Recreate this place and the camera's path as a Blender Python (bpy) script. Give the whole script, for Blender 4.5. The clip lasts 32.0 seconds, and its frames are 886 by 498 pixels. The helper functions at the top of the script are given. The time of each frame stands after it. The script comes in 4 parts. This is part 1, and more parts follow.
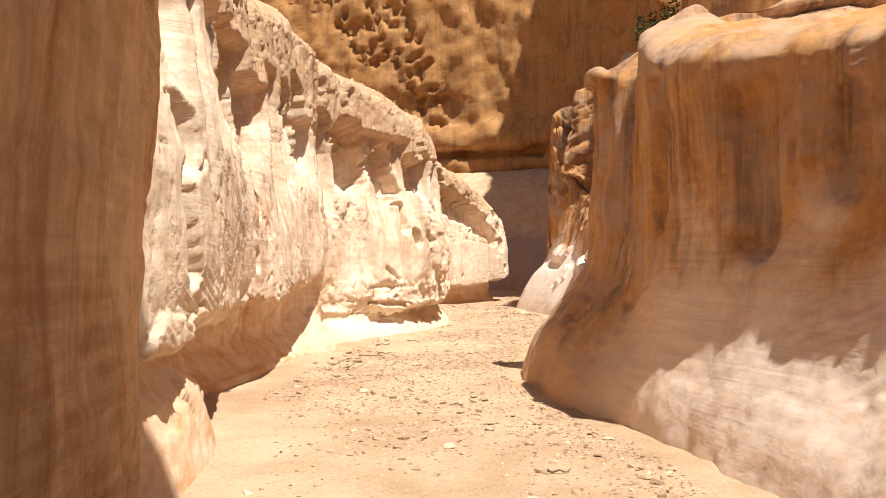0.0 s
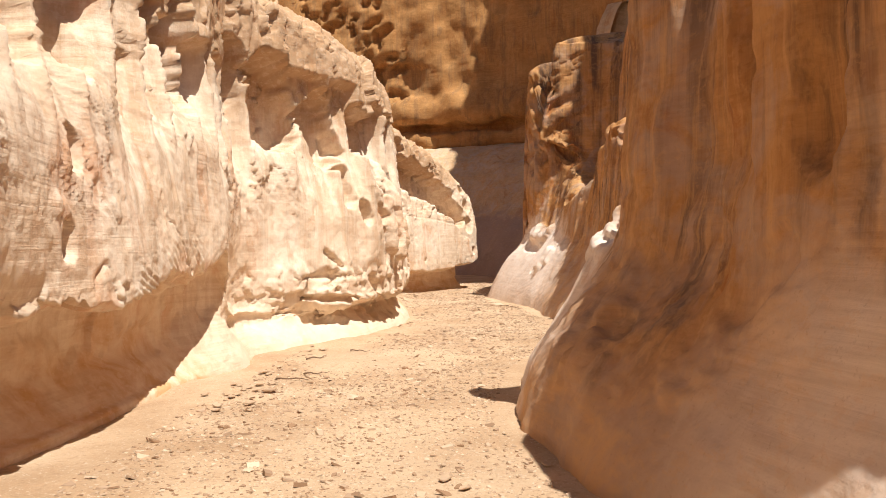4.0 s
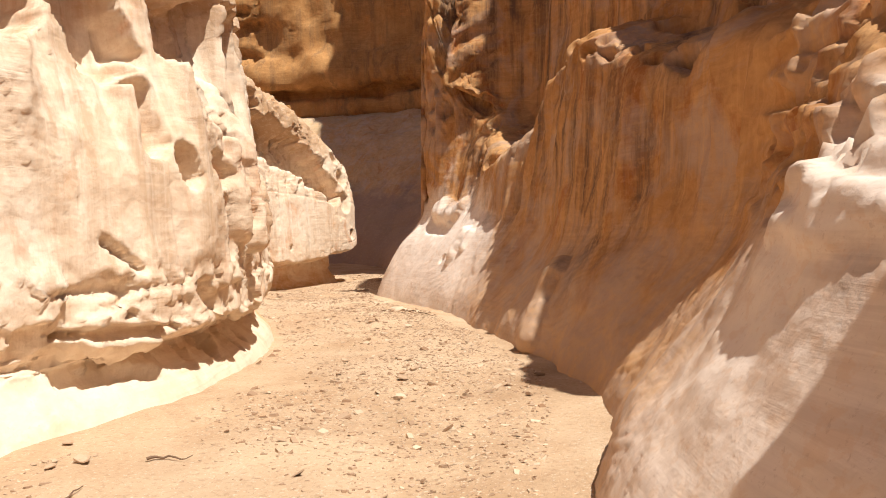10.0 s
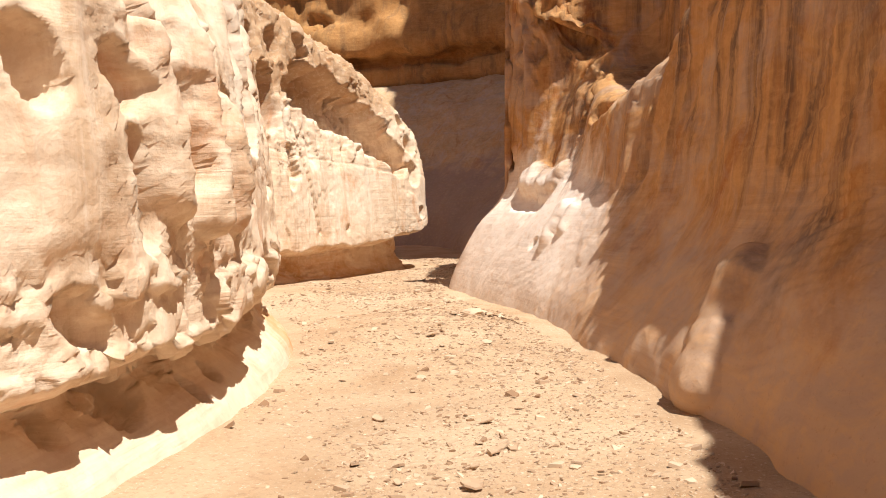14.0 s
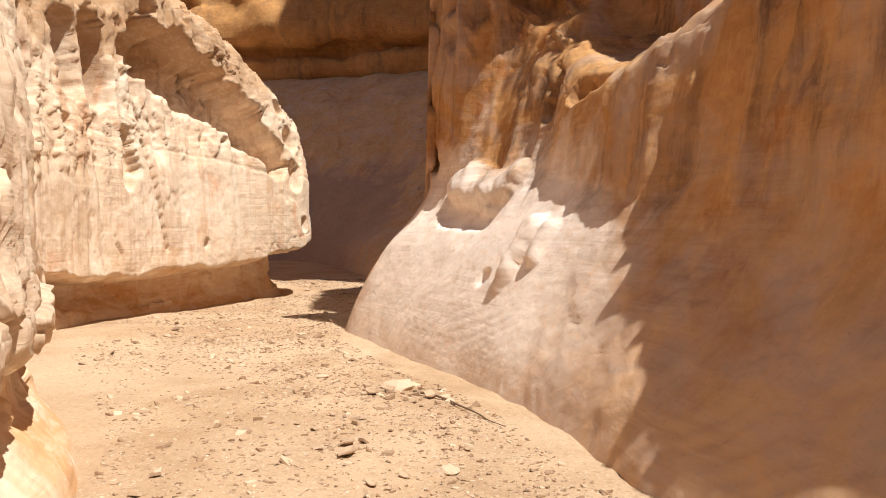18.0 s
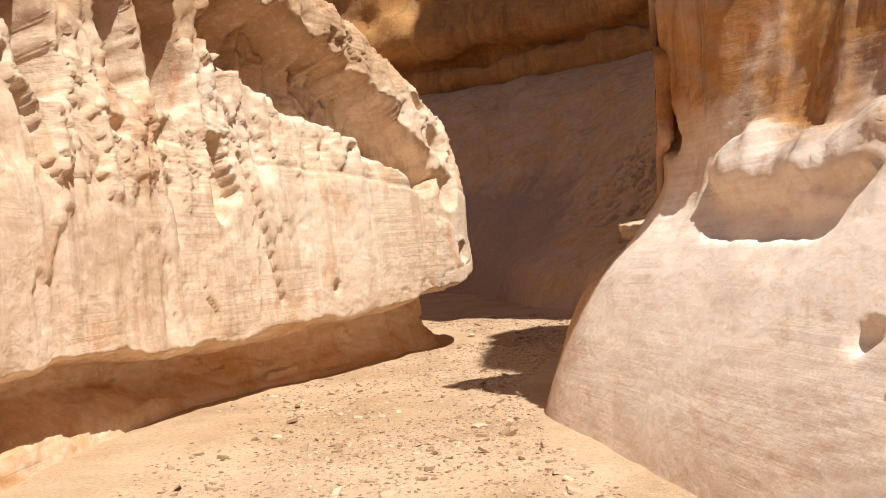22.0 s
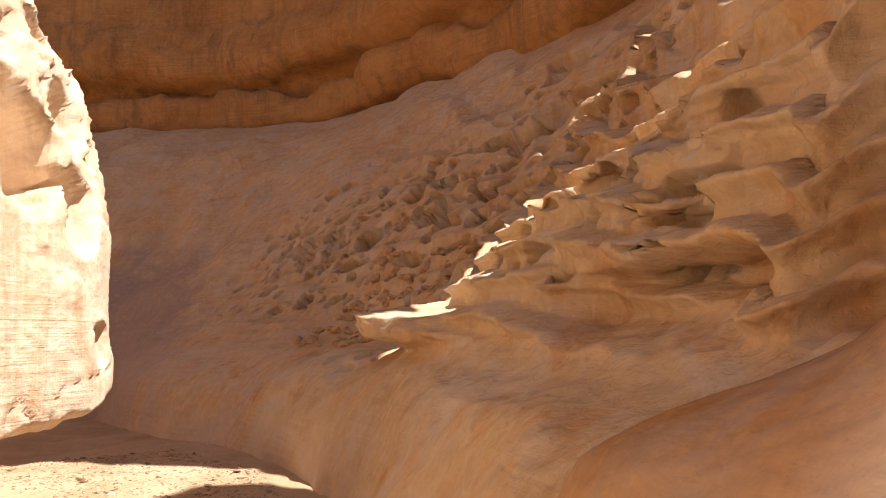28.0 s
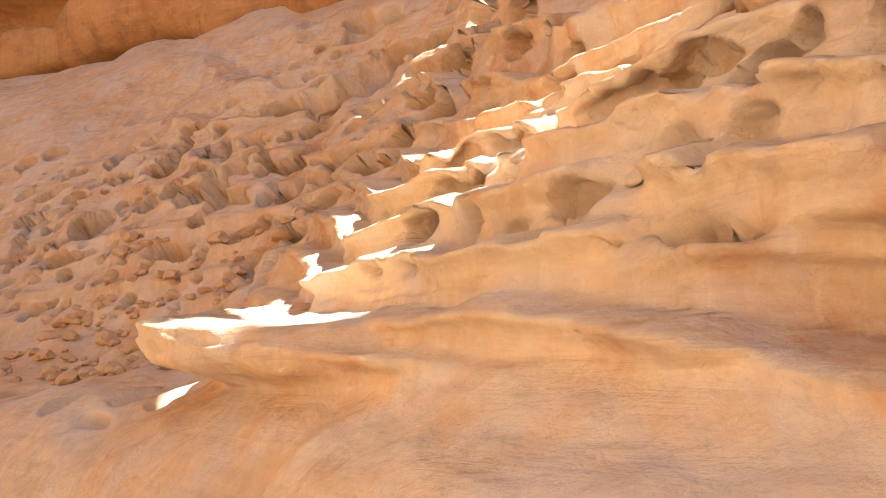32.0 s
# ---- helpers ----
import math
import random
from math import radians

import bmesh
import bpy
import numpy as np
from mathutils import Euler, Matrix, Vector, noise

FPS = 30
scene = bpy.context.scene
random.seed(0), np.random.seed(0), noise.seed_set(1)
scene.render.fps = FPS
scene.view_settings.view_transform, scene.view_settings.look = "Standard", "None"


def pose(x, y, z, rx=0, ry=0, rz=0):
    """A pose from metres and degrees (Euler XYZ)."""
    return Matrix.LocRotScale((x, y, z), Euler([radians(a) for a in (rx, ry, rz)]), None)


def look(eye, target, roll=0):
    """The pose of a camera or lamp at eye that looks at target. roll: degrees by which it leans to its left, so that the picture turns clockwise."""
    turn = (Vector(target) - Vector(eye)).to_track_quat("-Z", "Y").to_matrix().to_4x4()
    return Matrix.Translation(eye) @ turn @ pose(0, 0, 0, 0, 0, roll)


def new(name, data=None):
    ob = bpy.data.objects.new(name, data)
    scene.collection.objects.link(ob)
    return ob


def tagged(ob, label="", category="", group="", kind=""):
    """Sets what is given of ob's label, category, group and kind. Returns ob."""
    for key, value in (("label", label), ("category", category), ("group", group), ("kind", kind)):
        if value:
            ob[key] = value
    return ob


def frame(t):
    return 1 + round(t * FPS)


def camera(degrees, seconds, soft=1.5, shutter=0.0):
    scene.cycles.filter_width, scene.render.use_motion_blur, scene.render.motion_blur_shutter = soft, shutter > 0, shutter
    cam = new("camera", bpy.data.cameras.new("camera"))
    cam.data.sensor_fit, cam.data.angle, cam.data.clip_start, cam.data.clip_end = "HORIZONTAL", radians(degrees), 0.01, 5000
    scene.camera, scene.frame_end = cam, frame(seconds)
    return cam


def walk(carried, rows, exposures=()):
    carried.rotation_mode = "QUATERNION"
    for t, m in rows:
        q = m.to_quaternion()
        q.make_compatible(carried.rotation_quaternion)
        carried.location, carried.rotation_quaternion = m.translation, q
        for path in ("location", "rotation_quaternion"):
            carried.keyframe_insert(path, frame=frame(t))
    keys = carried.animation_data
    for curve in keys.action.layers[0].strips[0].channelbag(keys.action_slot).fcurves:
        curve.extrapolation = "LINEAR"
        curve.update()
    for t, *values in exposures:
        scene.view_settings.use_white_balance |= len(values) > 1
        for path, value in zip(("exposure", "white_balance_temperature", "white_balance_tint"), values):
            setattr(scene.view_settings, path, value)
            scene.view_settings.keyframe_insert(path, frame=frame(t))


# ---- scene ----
# A walk up a narrow sandstone canyon: x to the right, y along the walk, floor at z = 0.
LENS = 56.85
PATH = [
    (0.0, look((0.000, -0.000, 1.572), (0.500, 9.985, 1.787), -0.01)),
    (0.5, look((0.078, 0.536, 1.566), (0.432, 10.529, 1.461), 0.60)),
    (1.0, look((0.201, 1.061, 1.549), (0.849, 11.028, 1.069), 1.54)),
    (1.5, look((0.244, 1.623, 1.547), (0.871, 11.586, 0.964), 1.35)),
    (2.0, look((0.284, 2.186, 1.566), (0.955, 12.146, 0.982), 0.70)),
    (2.5, look((0.312, 2.728, 1.574), (0.636, 12.699, 0.882), 0.49)),
    (3.0, look((0.310, 3.269, 1.586), (1.155, 13.234, 1.521), -0.89)),
    (3.5, look((0.321, 3.799, 1.572), (1.176, 13.762, 1.582), -0.43)),
    (5.5, look((0.385, 6.179, 1.564), (1.759, 16.084, 1.503), -0.50)),
    (6.0, look((0.387, 6.729, 1.575), (1.391, 16.677, 1.445), -1.20)),
    (6.5, look((0.388, 7.280, 1.576), (2.023, 17.144, 1.786), -0.58)),
    (7.0, look((0.374, 7.801, 1.574), (2.190, 17.634, 1.432), -2.05)),
    (7.5, look((0.344, 8.273, 1.570), (2.304, 18.076, 1.333), -0.27)),
    (8.0, look((0.416, 8.750, 1.557), (2.418, 18.547, 1.482), -0.32)),
    (8.5, look((0.468, 9.281, 1.541), (2.724, 19.021, 1.339), 2.16)),
    (9.0, look((0.546, 9.839, 1.529), (3.197, 19.481, 1.526), 0.74)),
    (9.5, look((0.597, 10.384, 1.530), (3.257, 20.018, 1.185), 0.97)),
    (10.0, look((0.642, 10.920, 1.553), (3.252, 20.571, 1.335), -1.55)),
    (10.5, look((0.737, 11.439, 1.541), (3.044, 21.169, 1.423), -1.36)),
    (11.0, look((0.824, 11.972, 1.532), (3.575, 21.586, 1.532), -1.01)),
    (11.5, look((0.943, 12.491, 1.518), (3.604, 22.128, 1.725), -1.84)),
    (12.0, look((1.077, 13.030, 1.524), (4.019, 22.587, 1.647), -1.27)),
    (12.5, look((1.273, 13.514, 1.506), (4.132, 23.071, 2.206), -0.14)),
    (13.0, look((1.455, 14.002, 1.455), (3.628, 23.758, 1.748), -0.41)),
    (13.5, look((1.557, 14.562, 1.493), (3.709, 24.327, 1.385), -2.37)),
    (14.0, look((1.615, 15.099, 1.480), (3.245, 24.955, 1.046), -1.61)),
    (14.5, look((1.603, 15.632, 1.481), (3.489, 25.452, 1.406), 0.45)),
    (16.5, look((1.753, 17.741, 1.518), (4.112, 27.456, 1.289), -0.06)),
    (17.0, look((1.833, 18.286, 1.529), (4.808, 27.831, 1.323), -0.45)),
    (17.5, look((1.896, 18.850, 1.523), (4.718, 28.431, 1.038), -0.07)),
    (18.0, look((1.941, 19.421, 1.553), (5.112, 28.900, 1.237), -0.07)),
    (18.5, look((2.041, 19.966, 1.559), (4.722, 29.596, 1.284), 0.61)),
    (19.0, look((2.134, 20.496, 1.559), (4.781, 30.139, 1.444), 2.13)),
    (19.5, look((2.222, 21.033, 1.564), (4.361, 30.800, 1.731), 0.50)),
    (20.0, look((2.300, 21.600, 1.555), (4.66, 31.32, 2.18), 0.00)),
    (20.5, look((2.374, 22.159, 1.545), (4.040, 32.014, 1.890), -0.36)),
    (21.0, look((2.397, 22.707, 1.543), (4.328, 32.511, 1.132), 0.13)),
    (21.5, look((2.426, 23.239, 1.560), (3.941, 33.119, 1.264), -2.66)),
    (22.0, look((2.453, 23.784, 1.573), (3.887, 33.681, 1.588), -4.39)),
    (22.5, look((2.413, 24.339, 1.545), (4.740, 34.056, 1.137), -0.87)),
    (23.0, look((2.347, 24.893, 1.526), (4.539, 34.635, 0.994), -1.91)),
    (23.5, look((2.264, 25.443, 1.535), (5.286, 34.958, 0.955), -0.50)),
    (24.0, look((2.197, 25.949, 1.548), (5.443, 35.379, 0.819), -1.20)),
    (24.5, look((2.147, 26.435, 1.579), (5.399, 35.869, 0.933), 1.94)),
    (26.5, look((2.371, 28.438, 1.542), (5.871, 37.806, 1.582), -0.52)),
    (27.0, look((2.492, 28.969, 1.506), (6.399, 38.172, 1.714), 0.57)),
    (27.5, look((2.657, 29.505, 1.521), (7.501, 38.245, 1.902), 0.94)),
    (28.0, look((2.761, 30.068, 1.567), (8.950, 37.852, 2.612), -0.84)),
    (28.5, look((2.881, 30.620, 1.560), (9.312, 38.160, 2.901), 0.62)),
    (29.0, look((3.043, 31.177, 1.555), (9.972, 38.276, 2.817), 1.61)),
    (29.5, look((3.220, 31.726, 1.562), (10.562, 38.374, 2.939), 0.05)),
    (30.0, look((3.417, 32.232, 1.540), (10.994, 38.661, 2.662), -0.20)),
    (30.5, look((3.654, 32.723, 1.555), (11.604, 38.712, 2.518), -0.31)),
    (31.0, look((3.873, 33.139, 1.558), (12.039, 38.812, 2.619), -0.72)),
    (31.5, look((4.153, 33.604, 1.570), (12.531, 38.949, 2.684), 0.03)),
    (32.0, look((4.455, 33.982, 1.561), (13.063, 38.889, 2.911), -0.79)),
]
cam = camera(LENS, 32.0, 0.95)
EXPOSURES = [(0.0, 0.48, 6500, 10), (1.0, 0.38, 6500, 10), (2.5, 0.32, 6500, 10), (12.0, 0.3, 6500, 10), (13.5, 0.4, 6500, 10), (17.0, 0.28, 6500, 10), (22.0, 0.22, 6500, 10), (24.0, 0.12, 6500, 10), (27.0, 0.4, 6500, 10), (28.0, 0.9, 6500, 10), (29.0, 1.6, 6450, 10), (30.0, 1.95, 6050, 6), (31.0, 2.06, 5750, 3), (32.0, 2.16, 5600, 1)]
walk(cam, PATH, EXPOSURES)

# ---- daylight ----
SUN_WAY = Vector((0.241, -0.364, 0.899))          # from the ground towards the sun
world = bpy.data.worlds.new("sky")
scene.world = world
world.use_nodes = True
wn = world.node_tree
sky = wn.nodes.new("ShaderNodeTexSky")
sky.sky_type = "NISHITA"
sky.sun_disc = False
sky.sun_elevation = math.asin(SUN_WAY.z)
sky.sun_rotation = math.atan2(SUN_WAY.x, SUN_WAY.y)
wn.links.new(sky.outputs["Color"], wn.nodes["Background"].inputs["Color"])
wn.nodes["Background"].inputs["Strength"].default_value = 0.05
sun_data = bpy.data.lights.new("sun", "SUN")
sun_data.energy, sun_data.angle, sun_data.color = 5.0, radians(0.5), (1.0, 0.95, 0.87)
sun = new("sun", sun_data)
sun.matrix_world = look(SUN_WAY * 60, (0, 0, 0))


# ---- numeric helpers ----
def hash3(i, j, k, seed):
    h = (i * 374761393 + j * 668265263 + k * 1274126177 + seed * 974711) & 0xFFFFFFFF
    h = ((h ^ (h >> 13)) * 1274126177) & 0xFFFFFFFF
    h = ((h ^ (h >> 16)) * 2246822519) & 0xFFFFFFFF
    return ((h ^ (h >> 15)) & 0xFFFFFF) / float(0xFFFFFF)


def vnoise(x, y, z, seed=0):
    """Smooth value noise from -1 to 1."""
    xi, yi, zi = np.floor(x).astype(np.int64), np.floor(y).astype(np.int64), np.floor(z).astype(np.int64)
    fx, fy, fz = x - xi, y - yi, z - zi
    fx, fy, fz = (f * f * f * (f * (f * 6 - 15) + 10) for f in (fx, fy, fz))
    total = 0
    for dx in (0, 1):
        for dy in (0, 1):
            for dz in (0, 1):
                w = (fx if dx else 1 - fx) * (fy if dy else 1 - fy) * (fz if dz else 1 - fz)
                total = total + w * hash3(xi + dx, yi + dy, zi + dz, seed)
    return total * 2 - 1


def fbm(x, y, z, octaves=4, seed=0, gain=0.5):
    total, amp = 0, 1.0
    for o in range(octaves):
        total = total + amp * vnoise(x * 2**o, y * 2**o, z * 2**o, seed + 17 * o)
        amp *= gain
    return total


def pits(u, v, seed=0):
    """Cells: distance to the nearest jittered centre and that cell's random number."""
    ui, vi = np.floor(u).astype(np.int64), np.floor(v).astype(np.int64)
    best, tag = np.full(u.shape, 9.0), np.zeros(u.shape)
    for du in (-1, 0, 1):
        for dv in (-1, 0, 1):
            a, b = ui + du, vi + dv
            cx, cy = a + 0.15 + 0.7 * hash3(a, b, b * 0, seed), b + 0.15 + 0.7 * hash3(a, b, b * 0 + 1, seed)
            d = np.hypot(u - cx, v - cy)
            near = d < best
            best = np.where(near, d, best)
            tag = np.where(near, hash3(a, b, b * 0 + 2, seed), tag)
    return best, tag


def step(a, b, x):
    t = np.clip((x - a) / (b - a), 0, 1)
    return t * t * (3 - 2 * t)


def curve(keys, n):
    """Catmull-Rom through the rows of keys, n points, evenly spread over the rows' chord length."""
    keys = np.asarray(keys, float)
    s = np.r_[0, np.cumsum(np.maximum(np.hypot(*np.diff(keys[:, :2], axis=0).T), 0.05))]
    t = np.linspace(0, s[-1], n)
    i = np.clip(np.searchsorted(s, t, side="right") - 1, 0, len(s) - 2)
    h = (s[i + 1] - s[i])[:, None]
    f = ((t - s[i])[:, None]) / h
    slope = np.zeros_like(keys)
    d = np.diff(keys, axis=0) / np.diff(s)[:, None]
    slope[1:-1] = 0.5 * (d[1:] + d[:-1])
    slope[0], slope[-1] = d[0], d[-1]
    f2, f3 = f * f, f * f * f
    return (2*f3 - 3*f2 + 1) * keys[i] + (f3 - 2*f2 + f) * h * slope[i] + (-2*f3 + 3*f2) * keys[i + 1] + (f3 - f2) * h * slope[i + 1], t


def mesh_from_grid(name, pts, smooth=True):
    """pts: rows x columns x 3."""
    nv, nu = pts.shape[:2]
    me = bpy.data.meshes.new(name)
    idx = np.arange(nv * nu).reshape(nv, nu)
    quads = np.stack([idx[:-1, :-1], idx[:-1, 1:], idx[1:, 1:], idx[1:, :-1]], -1).reshape(-1, 4)
    me.vertices.add(nv * nu)
    me.vertices.foreach_set("co", pts.reshape(-1).astype(np.float32))
    me.loops.add(quads.size)
    me.loops.foreach_set("vertex_index", quads.reshape(-1).astype(np.int32))
    me.polygons.add(len(quads))
    me.polygons.foreach_set("loop_start", np.arange(0, quads.size, 4, dtype=np.int32))
    if smooth:
        me.polygons.foreach_set("use_smooth", np.ones(len(quads), bool))
    me.update(calc_edges=True)
    return me


def sheet(foot, knots, side, du, dv, ease=6):
    """A rock face. foot: rows of x, y; knots: for each row the pairs (inward offset, height), as many in each.
    side: +1 where the rock lies right of the line, -1 left. Gives points, outward normals, u and the raw height."""
    foot, knots = np.asarray(foot, float), np.asarray(knots, float)
    k = knots.shape[1]
    length = np.hypot(*np.diff(foot, axis=0).T).sum()
    cols, t = curve(np.c_[foot, knots.reshape(len(foot), -1)], max(8, int(length / du)))
    xy, kn = cols[:, :2], cols[:, 2:].reshape(len(cols), k, 2)
    tan = np.gradient(xy, axis=0)
    for _ in range(ease):
        tan[1:-1] = (tan[:-2] + 2 * tan[1:-1] + tan[2:]) / 4
    tan /= np.linalg.norm(tan, axis=1, keepdims=True) + 1e-9
    inward = np.stack([tan[:, 1], -tan[:, 0]], 1) * side
    # smooth profile through the knots
    seg = np.linalg.norm(np.diff(kn, axis=1), axis=2).mean(0)
    slope = np.zeros_like(kn)
    slope[:, 1:-1] = 0.5 * (kn[:, 2:] - kn[:, :-2])
    # keep the bends tight
    rows = []
    for j in range(k - 1):
        n = max(2, int(seg[j] / dv)) if j < k - 3 else max(2, int(seg[j] / (dv * 5)))
        f = np.linspace(0, 1, n, endpoint=j == k - 2)[:, None, None]
        f2, f3 = f * f, f * f * f
        d = kn[:, j + 1] - kn[:, j]
        s0 = np.sign(slope[:, j]) * np.minimum(abs(slope[:, j]), 1.5 * np.abs(d) + 0.02)
        s1 = np.sign(slope[:, j + 1]) * np.minimum(abs(slope[:, j + 1]), 1.5 * np.abs(d) + 0.02)
        rows.append((2*f3 - 3*f2 + 1) * kn[:, j] + (f3 - 2*f2 + f) * s0 + (-2*f3 + 3*f2) * kn[:, j + 1] + (f3 - f2) * s1)
    prof = np.concatenate(rows, 0)
    pts = np.empty((*prof.shape[:2], 3))
    pts[..., :2] = xy[None] + inward[None] * prof[..., :1]
    pts[..., 2] = prof[..., 1]
    return pts, np.broadcast_to(t, prof.shape[:2]), inward


def normals(pts, side):
    a, b = np.gradient(pts, axis=1), np.gradient(pts, axis=0)
    n = -np.cross(a, b) * side
    for _ in range(3):
        n[1:-1] = (n[:-2] + 2 * n[1:-1] + n[2:]) / 4
        n[:, 1:-1] = (n[:, :-2] + 2 * n[:, 1:-1] + n[:, 2:]) / 4
    return n / (np.linalg.norm(n, axis=2, keepdims=True) + 1e-9)


# ---- materials ----
def nodes_of(name):
    mat = bpy.data.materials.new(name)
    mat.use_nodes = True
    return mat, mat.node_tree, mat.node_tree.nodes["Principled BSDF"]


def add(nt, kind, ins=None, **props):
    n = nt.nodes.new(kind)
    for key, value in props.items():
        if key == "operation":
            n.operation = value
        elif key == "data_type":
            n.data_type = value
        elif key == "blend_type":
            n.blend_type = value
    for key, value in (ins or {}).items():
        if isinstance(value, bpy.types.NodeSocket):
            nt.links.new(value, n.inputs[key])
        else:
            n.inputs[key].default_value = value
    return n


def noise_tex(nt, vec, scale, detail=5.0, rough=0.55, distort=0.0):
    n = add(nt, "ShaderNodeTexNoise", {"Vector": vec, "Scale": scale, "Detail": detail, "Roughness": rough, "Distortion": distort})
    return n.outputs["Fac"]


def stretch(nt, vec, sx, sy, sz):
    return add(nt, "ShaderNodeMapping", {"Vector": vec, "Scale": (sx, sy, sz)}).outputs["Vector"]


def ramp(nt, fac, *stops):
    r = nt.nodes.new("ShaderNodeValToRGB")
    el = r.color_ramp.elements
    while len(el) < len(stops):
        el.new(0.5)
    for e, (pos, col) in zip(el, stops):
        e.position, e.color = pos, (*col, 1) if len(col) == 3 else col
    nt.links.new(fac, r.inputs["Fac"])
    return r.outputs["Color"]


def grey(v):
    return (v, v, v)


def mix(nt, fac, a, b, blend="MIX"):
    n = add(nt, "ShaderNodeMix", None, data_type="RGBA", blend_type=blend)
    for key, value in ((0, fac), (6, a), (7, b)):
        if isinstance(value, bpy.types.NodeSocket):
            nt.links.new(value, n.inputs[key])
        else:
            n.inputs[key].default_value = (*value, 1) if isinstance(value, tuple) and len(value) == 3 else value
    return n.outputs[2]


def maths(nt, op, a, b=0.0):
    n = add(nt, "ShaderNodeMath", {0: a, 1: b}, operation=op)
    return n.outputs[0]


def sandstone(name, light, mid, dark, streak=0.5, streak_colour=(0.16, 0.10, 0.07), wash=None, bed=0.35, bump=0.5, scour=None, line=1.6, rusty=0.35, pale=None, crust=None):
    """Cross-bedded sandstone: broad blotches between three tones, streaks of run-off, fine bedding and grain.
    scour: the colour of the rock below the flood line, which wanders about the height line."""
    mat, nt, bsdf = nodes_of(name)
    vec = add(nt, "ShaderNodeNewGeometry").outputs["Position"]
    blot = ramp(nt, noise_tex(nt, vec, 0.55, 6, 0.6, 0.4), (0.30, grey(0)), (0.70, grey(1)))
    fine = ramp(nt, noise_tex(nt, stretch(nt, vec, 1, 1, 1.6), 3.2, 8, 0.68, 0.6), (0.38, grey(0)), (0.64, grey(1)))
    col = mix(nt, blot, mid, light)
    col = mix(nt, maths(nt, "MULTIPLY", fine, 0.36), col, dark)
    rust = ramp(nt, noise_tex(nt, stretch(nt, vec, 1, 1, 0.5), 1.3, 6, 0.62, 1.2), (0.54, grey(0)), (0.68, grey(1)))
    col = mix(nt, maths(nt, "MULTIPLY", rust, rusty), col, (dark[0] * 1.2, dark[1] * 0.8, dark[2] * 0.5))
    if wash:
        veil = ramp(nt, noise_tex(nt, stretch(nt, vec, 1, 1, 1.3), 0.9, 6, 0.62, 0.8), (0.46, grey(0)), (0.62, grey(1)))
        col = mix(nt, maths(nt, "MULTIPLY", veil, 0.6), col, wash)
    # run-off streaks
    run = noise_tex(nt, stretch(nt, vec, 2.6, 2.6, 0.10), 1.0, 7, 0.68, 0.2)
    run = ramp(nt, run, (0.47, grey(0)), (0.62, grey(1)))
    run2 = ramp(nt, noise_tex(nt, stretch(nt, vec, 9, 9, 0.35), 1.0, 5, 0.65, 0.1), (0.52, grey(0)), (0.68, grey(1)))
    where = ramp(nt, noise_tex(nt, vec, 0.33, 3), (0.36, grey(0)), (0.54, grey(1)))
    col = mix(nt, maths(nt, "MULTIPLY", maths(nt, "MULTIPLY", run, where), streak), col, streak_colour)
    col = mix(nt, maths(nt, "MULTIPLY", run2, streak * 0.6), col, light)
    if scour:
        z = add(nt, "ShaderNodeSeparateXYZ", {0: vec}).outputs["Z"]
        wander = maths(nt, "MULTIPLY", maths(nt, "SUBTRACT", noise_tex(nt, vec, 1.1, 6, 0.62, 0.6), 0.5), 3.4)
        low = maths(nt, "ADD", maths(nt, "SUBTRACT", line, z), wander)
        tone_a, tone_b = scour, tuple(0.35 * a + 0.65 * b for a, b in zip(scour, light))
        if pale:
            # bands along y retint and raise the low rock; RUST's whiten sunlit parts
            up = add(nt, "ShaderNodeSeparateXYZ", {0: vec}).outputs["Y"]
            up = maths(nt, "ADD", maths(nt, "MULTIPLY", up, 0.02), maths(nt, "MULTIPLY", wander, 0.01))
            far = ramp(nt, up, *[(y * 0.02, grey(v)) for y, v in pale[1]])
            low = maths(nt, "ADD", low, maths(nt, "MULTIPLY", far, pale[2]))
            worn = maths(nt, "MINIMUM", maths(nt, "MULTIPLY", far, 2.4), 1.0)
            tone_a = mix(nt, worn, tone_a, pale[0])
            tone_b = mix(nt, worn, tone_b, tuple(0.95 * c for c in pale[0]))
        low = ramp(nt, maths(nt, "ADD", maths(nt, "MULTIPLY", low, 0.6), 0.5), (0.15, grey(0)), (0.75, grey(1)))
        tone = mix(nt, ramp(nt, noise_tex(nt, stretch(nt, vec, 1, 1, 1.7), 1.2, 7, 0.62, 0.7), (0.44, grey(0)), (0.62, grey(1))), tone_a, tone_b)
        col = mix(nt, maths(nt, "MULTIPLY", low, 0.9), col, tone)
    if crust:
        # brown weathering crust high on the wall
        up_z = add(nt, "ShaderNodeSeparateXYZ", {0: vec}).outputs["Z"]
        rise = maths(nt, "ADD", maths(nt, "MULTIPLY", maths(nt, "SUBTRACT", up_z, crust[1]), 0.4), maths(nt, "MULTIPLY", noise_tex(nt, vec, 0.9, 6, 0.65, 0.5), 1.0))
        col = mix(nt, maths(nt, "MULTIPLY", ramp(nt, rise, (0.45, grey(0)), (0.75, grey(1))), crust[2]), col, crust[0])
    # bedding: thin tilted bands
    tilt = add(nt, "ShaderNodeMapping", {"Vector": vec, "Rotation": (-0.6, -0.25, 0), "Scale": (0.6, 0.6, 15)}).outputs["Vector"]
    beds = noise_tex(nt, tilt, 1.0, 6, 0.65, 0.6)
    bedfac = ramp(nt, beds, (0.42, grey(0)), (0.60, grey(1)))
